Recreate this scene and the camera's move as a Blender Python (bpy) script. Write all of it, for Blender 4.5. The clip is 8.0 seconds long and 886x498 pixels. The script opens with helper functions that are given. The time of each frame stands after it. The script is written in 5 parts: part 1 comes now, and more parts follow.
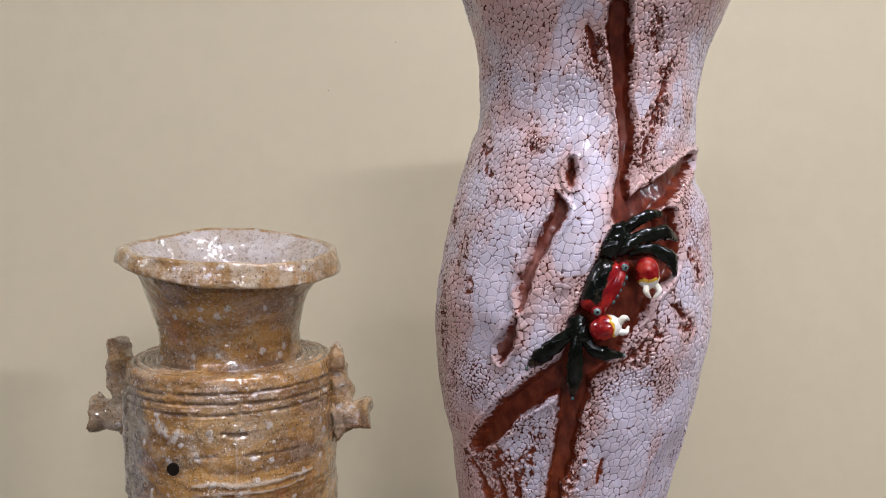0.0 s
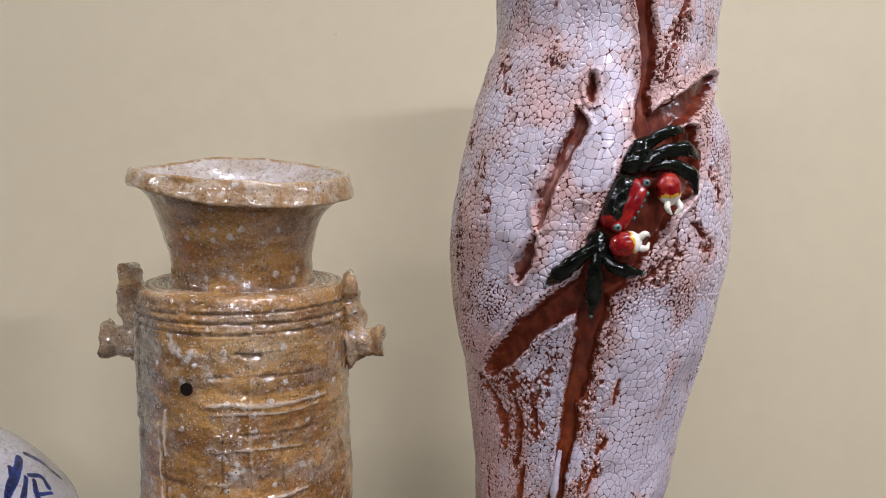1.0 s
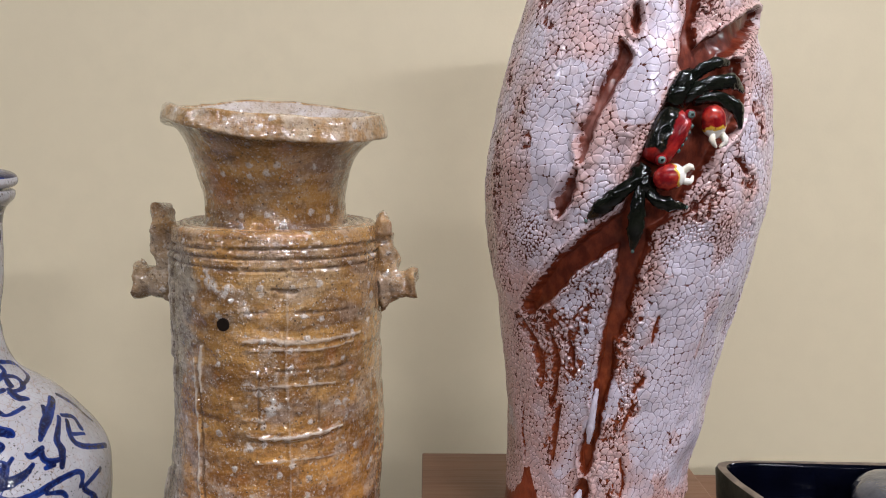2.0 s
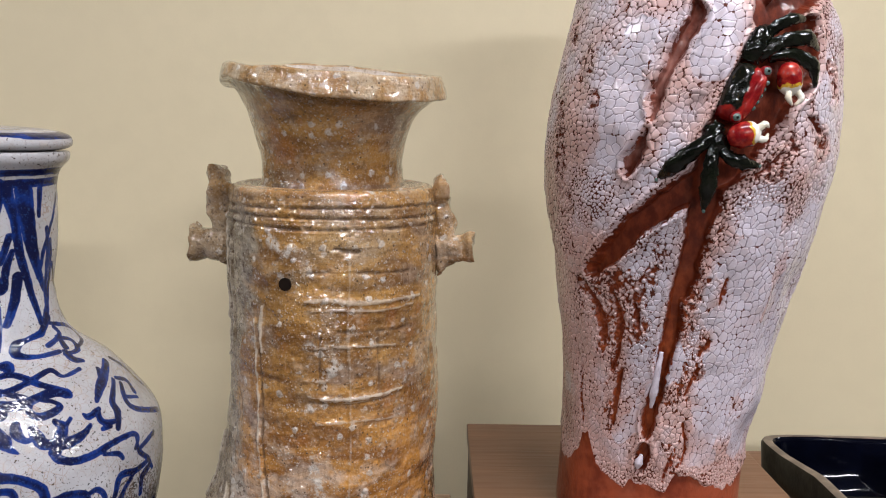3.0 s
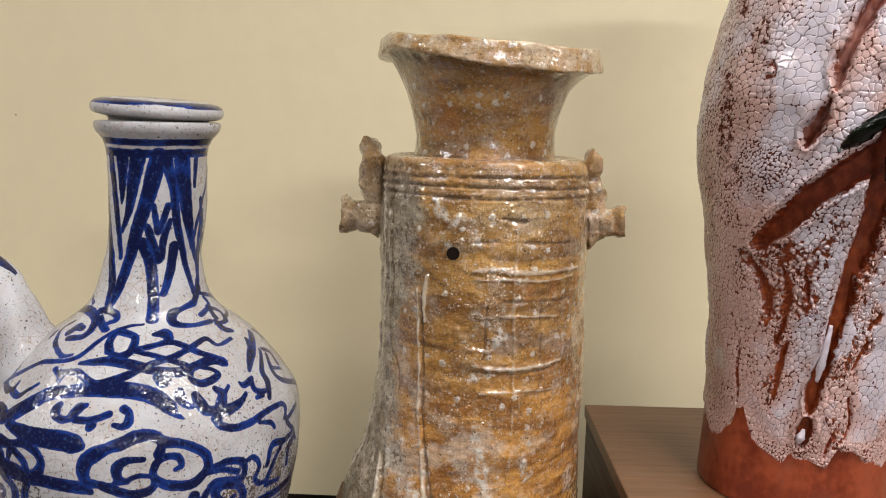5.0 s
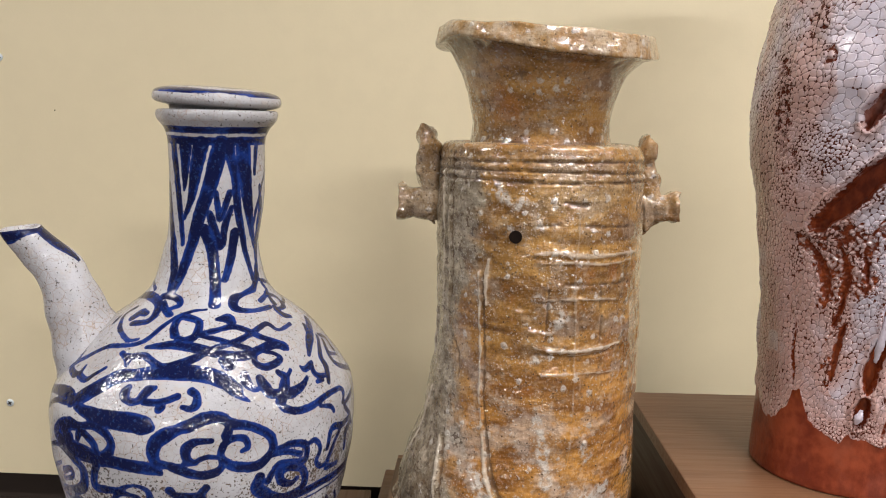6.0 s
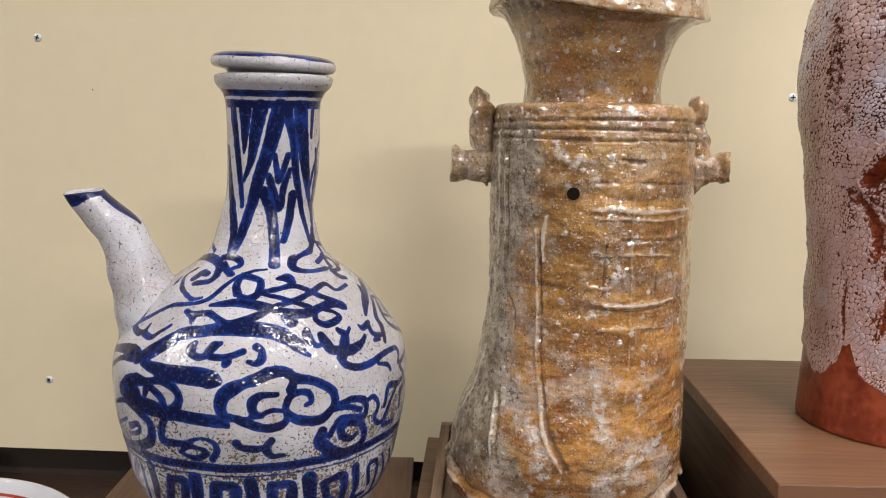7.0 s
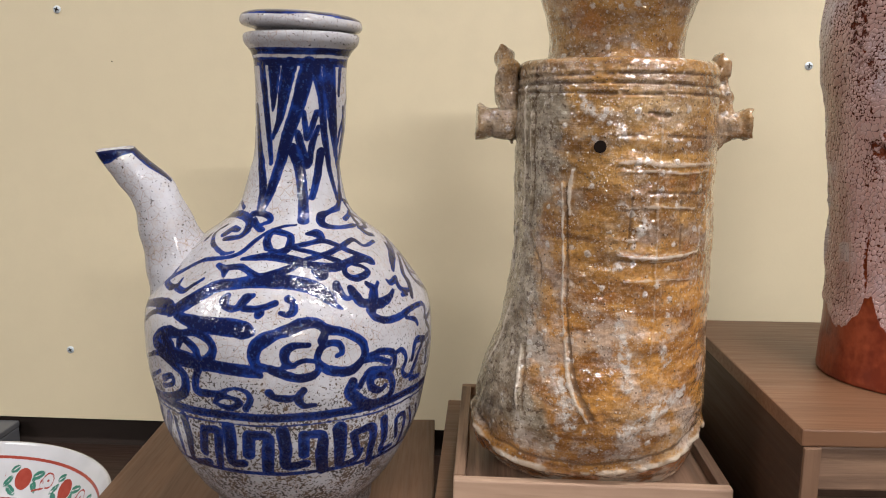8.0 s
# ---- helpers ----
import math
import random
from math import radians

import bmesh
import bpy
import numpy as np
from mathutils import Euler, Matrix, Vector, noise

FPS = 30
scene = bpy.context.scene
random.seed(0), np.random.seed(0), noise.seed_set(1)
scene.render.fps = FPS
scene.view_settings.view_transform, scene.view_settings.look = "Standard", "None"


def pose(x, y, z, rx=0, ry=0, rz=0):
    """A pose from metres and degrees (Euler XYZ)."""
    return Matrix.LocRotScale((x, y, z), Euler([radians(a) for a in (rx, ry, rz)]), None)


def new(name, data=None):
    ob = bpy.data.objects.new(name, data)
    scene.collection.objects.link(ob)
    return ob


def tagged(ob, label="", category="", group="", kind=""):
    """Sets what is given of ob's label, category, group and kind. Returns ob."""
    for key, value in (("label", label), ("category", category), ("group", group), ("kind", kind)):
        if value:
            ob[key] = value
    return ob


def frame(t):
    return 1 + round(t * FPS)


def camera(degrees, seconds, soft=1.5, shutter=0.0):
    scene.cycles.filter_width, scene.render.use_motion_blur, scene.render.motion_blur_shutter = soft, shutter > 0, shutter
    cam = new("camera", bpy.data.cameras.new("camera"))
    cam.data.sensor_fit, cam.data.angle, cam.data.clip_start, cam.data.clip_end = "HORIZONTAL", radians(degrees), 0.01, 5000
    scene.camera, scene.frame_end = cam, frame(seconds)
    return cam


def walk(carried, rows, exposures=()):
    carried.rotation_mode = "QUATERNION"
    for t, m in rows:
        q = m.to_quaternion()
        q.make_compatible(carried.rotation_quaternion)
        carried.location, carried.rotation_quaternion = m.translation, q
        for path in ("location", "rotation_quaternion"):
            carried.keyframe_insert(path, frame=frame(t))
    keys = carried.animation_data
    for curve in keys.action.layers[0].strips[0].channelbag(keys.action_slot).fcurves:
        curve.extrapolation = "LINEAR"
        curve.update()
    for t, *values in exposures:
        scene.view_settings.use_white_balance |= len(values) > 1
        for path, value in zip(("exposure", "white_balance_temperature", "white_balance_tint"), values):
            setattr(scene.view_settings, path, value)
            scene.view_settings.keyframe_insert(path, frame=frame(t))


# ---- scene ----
cam = camera(56.4, 8.0, soft=1.05)
METRES, EYE, TILT, LEAN, TURN = 0.28, 0.36, -5.0, 0.0, 0.0
ROWS = [
    (0.0, 0.0, 0.0, 0.0, 0.0, 0.0, -0.0),
    (0.5, -0.0151, 0.0131, -0.0592, -0.12, -0.83, -0.19),
    (1.0, -0.0362, 0.0191, -0.1105, -0.15, -1.61, -0.37),
    (1.5, -0.0616, 0.0219, -0.1561, -0.02, -2.31, -0.56),
    (3.0, -0.2042, 0.0377, -0.2544, 0.85, -3.72, -1.1),
    (3.5, -0.2636, 0.0293, -0.2688, 1.1, -3.75, -1.33),
    (4.0, -0.3249, 0.0191, -0.2834, 1.38, -3.72, -1.52),
    (4.5, -0.417, 0.0235, -0.3046, 1.77, -3.75, -1.64),
    (5.0, -0.494, 0.022, -0.3216, 2.07, -3.66, -1.65),
    (6.5, -0.6572, -0.0313, -0.3911, 2.59, -3.57, -1.26),
    (7.0, -0.7094, -0.0532, -0.4361, 2.8, -3.85, -1.11),
    (7.5, -0.7405, -0.0701, -0.47, 2.97, -4.19, -1.01),
    (8.0, -0.7561, -0.0879, -0.5074, 3.09, -4.68, -0.95),
]
EXPOSURES = [(0.0, 0.62, 5650, 17), (1.5, 0.69, 5700, 16), (3.0, 0.84, 5950, 13), (4.5, 0.90, 6350, 10), (6.5, 0.97, 6250, 13), (8.0, 0.99, 6200, 14)]
walk(cam, [(t, pose(0, 0, EYE, TILT, LEAN, TURN) @ pose(METRES * x, METRES * y, METRES * z, 90 + pitch, roll, yaw)) for t, x, y, z, yaw, pitch, roll in ROWS], EXPOSURES)

# ---- world, lamps ----
world = bpy.data.worlds.new("room_air")
scene.world = world
world.use_nodes = True
world.node_tree.nodes["Background"].inputs[0].default_value = (1.0, 0.93, 0.82, 1)
world.node_tree.nodes["Background"].inputs[1].default_value = 0.01
CEILING, FLOOR, WALL_Y, TABLE = 1.55, -0.93, 0.87, -0.185
# x, y, length, depth, watts of each fitting
LAMPS = [(0.40, -0.10, 0.9, 0.13, 12.5), (2.0, -0.10, 0.9, 0.13, 12.5), (-2.0, -0.10, 0.9, 0.13, 12.5), (1.0, -2.6, 1.2, 0.30, 62.0), (-1.3, -2.6, 1.2, 0.30, 23.0)]
for lx, ly, lw, ld, watts in LAMPS:
    lamp = bpy.data.lights.new("ceiling_tube_light", "AREA")
    lamp.shape, lamp.size, lamp.size_y = "RECTANGLE", lw * 0.9, ld * 0.7
    lamp.energy, lamp.color = watts, (1.0, 0.955, 0.895)
    new("ceiling_tube_light", lamp).matrix_world = pose(lx, ly, CEILING - 0.075)


# ---- building helpers ----
def mesh_of(bm, smooth=False):
    me = bpy.data.meshes.new("mesh")
    bm.normal_update()
    bm.to_mesh(me)
    bm.free()
    if smooth:
        me.shade_smooth()
    return me


def part(name, me, material, parent=None, label="", smooth=False):
    """One mesh object of a bmesh or mesh, under a thing or a part."""
    if isinstance(me, bmesh.types.BMesh):
        me = mesh_of(me, smooth)
    ob = new(name, me)
    if material and not me.materials:
        me.materials.append(material)
    ob.parent = parent
    return tagged(ob, label)


def thing(name, label, category, place=(0, 0, 0), turn=0, group="", kind=""):
    ob = new(name)
    ob.empty_display_size = 0.02
    ob.matrix_basis = pose(*place, 0, 0, turn)
    return tagged(ob, label, category, group, kind)


def box(bm, x0, x1, y0, y1, z0, z1, bevel=0.0, segments=2):
    got = bmesh.ops.create_cube(bm, size=1.0)["verts"]
    for v in got:
        v.co = Vector((x0 + (x1 - x0) * (v.co.x + 0.5), y0 + (y1 - y0) * (v.co.y + 0.5), z0 + (z1 - z0) * (v.co.z + 0.5)))
    if bevel:
        edges = list({e for v in got for e in v.link_edges})
        bmesh.ops.bevel(bm, geom=edges, offset=bevel, segments=segments, affect="EDGES", profile=0.6)
    return bm


def block(*a, bevel=0.0012, segments=2):
    return box(bmesh.new(), *a, bevel=bevel, segments=segments)


def sheet(co, wrap=False, fields=None, cap=False):
    """A smooth mesh over a grid of points (rows, columns, 3); wrap joins the last column to the first. fields: values a point."""
    nr, nc = co.shape[:2]
    idx = np.arange(nr * nc).reshape(nr, nc)
    nxt = np.roll(idx, -1, 1) if wrap else idx[:, 1:]
    cur = idx if wrap else idx[:, :-1]
    quads = np.stack([cur[:-1], nxt[:-1], nxt[1:], cur[1:]], -1).reshape(-1, 4)
    me = bpy.data.meshes.new("mesh")
    me.vertices.add(nr * nc)
    me.vertices.foreach_set("co", co.reshape(-1).astype(np.float32))
    nq = len(quads)
    extra = ([idx[-1]] if cap == "end" else [idx[0][::-1], idx[-1]]) if cap else []
    loops = np.concatenate([quads.reshape(-1), *extra]) if cap else quads.reshape(-1)
    sizes = np.concatenate([np.full(nq, 4), [len(e) for e in extra]]).astype(np.int32)
    me.loops.add(len(loops))
    me.loops.foreach_set("vertex_index", loops.astype(np.int32))
    me.polygons.add(len(sizes))
    me.polygons.foreach_set("loop_start", np.concatenate([[0], np.cumsum(sizes)[:-1]]).astype(np.int32))
    me.update(calc_edges=True)
    me.validate()
    for key, values in (fields or {}).items():
        me.attributes.new(key, "FLOAT", "POINT").data.foreach_set("value", values.reshape(-1).astype(np.float32))
    me.shade_smooth()
    return me


def smoothstep(a, b, x):
    t = np.clip((x - a) / (b - a), 0, 1)
    return t * t * (3 - 2 * t)


def lattice_noise(x, y, seed):
    """Smooth value noise, about -1 to 1, at the points x, y (one cell a unit)."""
    table = np.random.RandomState(seed).uniform(-1, 1, (64, 64))
    xi, yi = np.floor(x).astype(int), np.floor(y).astype(int)
    fx, fy = x - xi, y - yi
    fx, fy = fx * fx * (3 - 2 * fx), fy * fy * (3 - 2 * fy)
    g = lambda i, j: table[(xi + i) % 64, (yi + j) % 64]
    return (g(0, 0) * (1 - fx) + g(1, 0) * fx) * (1 - fy) + (g(0, 1) * (1 - fx) + g(1, 1) * fx) * fy


def fractal(x, y, seed, octaves=3):
    return sum(lattice_noise(x * 2 ** k, y * 2 ** k, seed + k) / 2 ** k for k in range(octaves))


def cell_field(u, v, size, seed, jitter=0.8):
    """Cracks of a glaze at the points u, v: the distance to the nearest crack, to the next one (small where cracks meet), and a number from 0 to 1 for each piece."""
    rng = np.random.RandomState(seed)
    jx, jy, tone = (rng.uniform(-0.5, 0.5, (128, 128)) * jitter, rng.uniform(-0.5, 0.5, (128, 128)) * jitter, rng.uniform(0, 1, (128, 128)))
    x, y = (u / size).astype(np.float32), (v / size).astype(np.float32)
    xi, yi = np.floor(x).astype(int), np.floor(y).astype(int)
    near = []
    for i in range(-2, 3):
        for j in range(-2, 3):
            if abs(i) + abs(j) < 4:
                a, b = (xi + i) % 128, (yi + j) % 128
                near.append((xi + i + 0.5 + jx[a, b] - x, yi + j + 0.5 + jy[a, b] - y, tone[a, b]))
    first = np.full(x.shape, 9.0)
    px, py, who = np.zeros(x.shape), np.zeros(x.shape), np.zeros(x.shape)
    for dx, dy, t in near:
        d = dx * dx + dy * dy
        closer = d < first
        first, px, py, who = np.where(closer, d, first), np.where(closer, dx, px), np.where(closer, dy, py), np.where(closer, t, who)
    e1, e2 = np.full(x.shape, 9.0), np.full(x.shape, 9.0)
    for dx, dy, t in near:
        gap = np.hypot(dx - px, dy - py)
        e = np.where(gap > 1e-5, (dx * dx + dy * dy - first) / np.maximum(2 * gap, 1e-5), 9.0)
        e2 = np.minimum(e2, np.maximum(e1, e))
        e1 = np.minimum(e1, e)
    return e1 * size, e2 * size, who


def curve_through(points, n=8):
    """A smooth line (Catmull-Rom) through a few points."""
    p = np.array(points, float)
    p = np.vstack([2 * p[0] - p[1], p, 2 * p[-1] - p[-2]])
    out = []
    for i in range(1, len(p) - 2):
        for s in np.arange(n) / n:
            a, b, c, d = p[i - 1:i + 3]
            out.append(0.5 * (2 * b + (c - a) * s + (2 * a - 5 * b + 4 * c - d) * s ** 2 + (3 * b - a - 3 * c + d) * s ** 3))
    return np.array(out + [p[-2]])


def stroke_distance(field, u, v, line, half):
    """Lowers field to the distance (less half the width) from the points u, v to a line; half may change along it."""
    half = np.interp(np.linspace(0, 1, len(line)), np.linspace(0, 1, len(half)), half)
    reach = half.max() + 0.006
    rows = np.where((v.min(1) < line[:, 1].max() + reach) & (v.max(1) > line[:, 1].min() - reach))[0]
    cols = np.where((u.min(0) < line[:, 0].max() + reach) & (u.max(0) > line[:, 0].min() - reach))[0]
    if not len(rows) or not len(cols):
        return
    w = np.ix_(range(rows[0], rows[-1] + 1), range(cols[0], cols[-1] + 1))
    pu, pv, best = u[w], v[w], field[w]
    for (ax, ay), (bx, by), ha, hb in zip(line[:-1], line[1:], half[:-1], half[1:]):
        dx, dy = bx - ax, by - ay
        s = np.clip(((pu - ax) * dx + (pv - ay) * dy) / max(dx * dx + dy * dy, 1e-12), 0, 1)
        best = np.minimum(best, np.hypot(pu - ax - s * dx, pv - ay - s * dy) - (ha + (hb - ha) * s))
    field[w] = best


def angles(front, back, spread=110):
    """Columns round a vase, in radians from its front (the side of the walk), dense there and sparse behind."""
    s = radians(spread)
    return np.concatenate([np.linspace(-s, s, front, endpoint=False), np.linspace(s, 2 * math.pi - s, back, endpoint=False)])


def resample(profile, step):
    """Rows (z, r, shift) of a profile, evenly spaced along it, rounded."""
    p = curve_through(profile, 10)
    along = np.concatenate([[0], np.cumsum(np.hypot(np.diff(p[:, 0]), np.diff(p[:, 1])))])
    t = np.linspace(0, along[-1], max(3, int(along[-1] / step)))
    return np.stack([np.interp(t, along, p[:, i]) for i in range(p.shape[1])], 1), t


def turned(z, r, shift, th):
    """Points of a turned body; shift moves each ring in x. th: 0 faces the walk (-y), positive to +x."""
    return np.stack([shift[:, None] + r * np.sin(th), -r * np.cos(th), np.broadcast_to(z if np.ndim(z) == 2 else np.asarray(z)[:, None], r.shape)], -1)


# ---- materials ----
class Nodes:
    """A short hand for node trees."""

    def __init__(self, name, rough=0.5, coat=0.0, metallic=0.0):
        self.mat = bpy.data.materials.new(name)
        self.mat.use_nodes = True
        self.tree = self.mat.node_tree
        self.shader = self.tree.nodes["Principled BSDF"]
        self.shader.inputs["Roughness"].default_value = rough
        self.shader.inputs["Specular IOR Level"].default_value = 0.15 if coat else 0.5
        self.shader.inputs["Coat Weight"].default_value = coat
        self.shader.inputs["Coat Roughness"].default_value = 0.08
        self.shader.inputs["Metallic"].default_value = metallic
        self.coords = self.tree.nodes.new("ShaderNodeTexCoord").outputs["Object"]

    def put(self, value, socket):
        if isinstance(value, bpy.types.NodeSocket):
            self.tree.links.new(value, socket)
        else:
            socket.default_value = value if not isinstance(value, tuple) or len(value) != 3 or socket.type == "VECTOR" else (*value, 1)

    def node(self, kind, out=0, attrs=None, **ins):
        n = self.tree.nodes.new("ShaderNode" + kind)
        attrs = attrs or {}
        if "feature" in attrs:
            n.feature = attrs["feature"]
        if "operation" in attrs:
            n.operation = attrs["operation"]
        if "use_clamp" in attrs:
            n.use_clamp = attrs["use_clamp"]
        if "interpolation_type" in attrs:
            n.interpolation_type = attrs["interpolation_type"]
        for key, value in ins.items():
            self.put(value, n.inputs[int(key[1:])] if key[0] == "i" and key[1:].isdigit() else n.inputs[key])
        return n.outputs[out]

    def scaled(self, x, y, z):
        return self.node("Mapping", Vector=self.coords, Scale=(x, y, z))

    def noise(self, scale, detail=3.0, rough=0.55, vector=None, out=0, distort=0.0):
        return self.node("TexNoise", out, Vector=vector or self.coords, Scale=scale, Detail=detail, Roughness=rough, Distortion=distort)

    def cells(self, scale, feature="DISTANCE_TO_EDGE", vector=None, out=0, random=1.0):
        return self.node("TexVoronoi", out, {"feature": feature}, Vector=vector or self.coords, Scale=scale, Randomness=random)

    def math(self, op, a, b=0.0, clamp=False):
        return self.node("Math", 0, {"operation": op, "use_clamp": clamp}, i0=a, i1=b)

    def ramp(self, value, a, b, lo=0.0, hi=1.0, smooth=True):
        return self.node("MapRange", 0, {"interpolation_type": "SMOOTHSTEP" if smooth else "LINEAR"}, i0=value, i1=a, i2=b, i3=lo, i4=hi)

    def mix(self, fac, a, b, blend="MIX"):
        n = self.tree.nodes.new("ShaderNodeMix")
        n.data_type, n.blend_type = "RGBA", blend
        self.put(fac, n.inputs[0]), self.put(a, n.inputs[6]), self.put(b, n.inputs[7])
        return n.outputs[2]

    def field(self, name):
        n = self.tree.nodes.new("ShaderNodeAttribute")
        n.attribute_name = name
        return n.outputs["Fac"]

    def axis(self, i):
        return self.node("SeparateXYZ", i, Vector=self.coords)

    def bump(self, height, distance, strength=1.0, below=None):
        ins = dict(Height=height, Distance=distance, Strength=strength)
        if below is not None:
            ins["Normal"] = below
        return self.node("Bump", **ins)

    def done(self, color=None, rough=None, normal=None, coat=None, film=None):
        for value, key in ((color, "Base Color"), (rough, "Roughness"), (normal, "Normal"), (film or normal, "Coat Normal"), (coat, "Coat Weight")):
            if value is not None:
                self.put(value, self.shader.inputs[key])
        return self.mat


def painted(name, color, rough, grain=0.04, scale=40.0, bump=0.0002):
    n = Nodes(name, rough)
    a, b = n.noise(2.2, 4), n.noise(scale, 4)
    c = n.mix(n.ramp(a, 0.3, 0.7), tuple(v * (1 - grain) for v in color), color)
    c = n.mix(n.ramp(b, 0.35, 0.7, 0, 0.6), c, tuple(v * (1 - grain * 1.5) for v in color))
    return n.done(c, None, n.bump(n.noise(scale * 12, 3), bump, 0.4))


def timber(name, light, dark, along="x", rough=0.45, scale=1.0):
    """Stained wood: long grain, fine pores and a few pale scuffs."""
    n = Nodes(name, rough)
    s = [60 * scale] * 3
    s["xyz".index(along)] = 2.6 * scale
    v = n.scaled(*s)
    rnd = n.node("ObjectInfo", 5)
    v = n.node("VectorMath", 0, {"operation": "ADD"}, i0=v, i1=n.node("CombineXYZ", X=n.math("MULTIPLY", rnd, 17.0), Y=n.math("MULTIPLY", rnd, 9.0), Z=0.0))
    rings = n.noise(1.0, 4, 0.6, v, distort=0.6)
    fine = n.noise(7.0, 3, 0.6, v)
    c = n.mix(n.ramp(rings, 0.32, 0.68), dark, light)
    c = n.mix(n.ramp(fine, 0.5, 0.75, 0, 0.25), c, tuple(x * 0.6 for x in dark))
    scuff = n.math("MULTIPLY", n.ramp(n.noise(1.0, 4, 0.7, n.node("Mapping", Vector=n.coords, Rotation=(0.0, 0.0, 0.6), Scale=(30, 240, 60))), 0.64, 0.70), n.ramp(n.noise(14, 2), 0.5, 0.65))
    c = n.mix(n.math("MULTIPLY", scuff, 0.45), c, tuple(min(1, x * 2.0) for x in light))
    c = n.mix(n.ramp(n.noise(9, 3), 0.5, 0.75, 0, 0.25), c, tuple(x * 1.25 for x in light))
    h = n.math("ADD", n.math("MULTIPLY", rings, 0.4), fine)
    return n.done(c, n.ramp(fine, 0.2, 0.8, rough - 0.08, rough + 0.12), n.bump(h, 0.0003, 0.5))


WALL = painted("wall_paint", (0.645, 0.562, 0.378), 0.5, 0.035)
# unseen ceiling and far walls set dark to hold down fill and reflections
CEIL = painted("ceiling_paint", (0.34, 0.33, 0.31), 0.8)
UNSEEN_WALL = painted("unseen_wall_dark", (0.11, 0.10, 0.085), 0.7)
FLOORING = painted("floor_vinyl", (0.10, 0.085, 0.07), 0.4, 0.1)
DARK_TRIM = painted("dark_skirting", (0.022, 0.012, 0.007), 0.75, 0.2)
SHELF = timber("dark_shelf_wood", (0.034, 0.016, 0.009), (0.020, 0.010, 0.006), "x", 0.55)
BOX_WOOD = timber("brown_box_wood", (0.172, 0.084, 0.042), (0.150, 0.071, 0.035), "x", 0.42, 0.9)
# same box wood darkened: shade round the ewer's foot put into the lid colour
BOX_LID_SHADED = timber("shaded_box_lid_wood", (0.128, 0.064, 0.034), (0.092, 0.045, 0.024), "y", 0.5, 1.2)
BOX_STILE = timber("brown_box_stile", (0.185, 0.102, 0.058), (0.120, 0.064, 0.036), "z", 0.5, 1.4)
BOX_FRONT = timber("reeded_box_front", (0.225, 0.135, 0.083), (0.090, 0.050, 0.030), "x", 0.55, 2.4)
# box wood darkened for sides, back and inner panel: their shade in the colour
BOX_SIDE_SHADED = timber("brown_box_side_shaded", (0.042, 0.018, 0.007), (0.031, 0.012, 0.0045), "y", 0.55, 0.6)
# one wood twice: pale for lit front and back, dark for shaded sides, floor
TRAY_WOOD = timber("tray_wood", (0.47, 0.325, 0.225), (0.33, 0.210, 0.140), "x", 0.5, 1.3)
TRAY_WOOD_Y_SHADED = timber("tray_wood_shaded", (0.27, 0.165, 0.105), (0.10, 0.055, 0.034), "y", 0.5, 1.3)
LAMP_GLOW = Nodes("lamp_diffuser")
LAMP_GLOW.shader.inputs["Emission Color"].default_value = (1, 0.955, 0.895, 1)
LAMP_GLOW.shader.inputs["Emission Strength"].default_value = 6.0
LAMP_GLOW = LAMP_GLOW.mat
GREY_CASE = painted("grey_plastic", (0.10, 0.105, 0.115), 0.45)
STEEL = Nodes("screw_steel", 0.45, 0, 0.35).done((0.62, 0.68, 0.72))
DARK_HOLE = Nodes("dark_gap", 0.9)
DARK_HOLE.shader.inputs["Specular IOR Level"].default_value = 0.1
DARK_HOLE = DARK_HOLE.done((0.010, 0.006, 0.004))
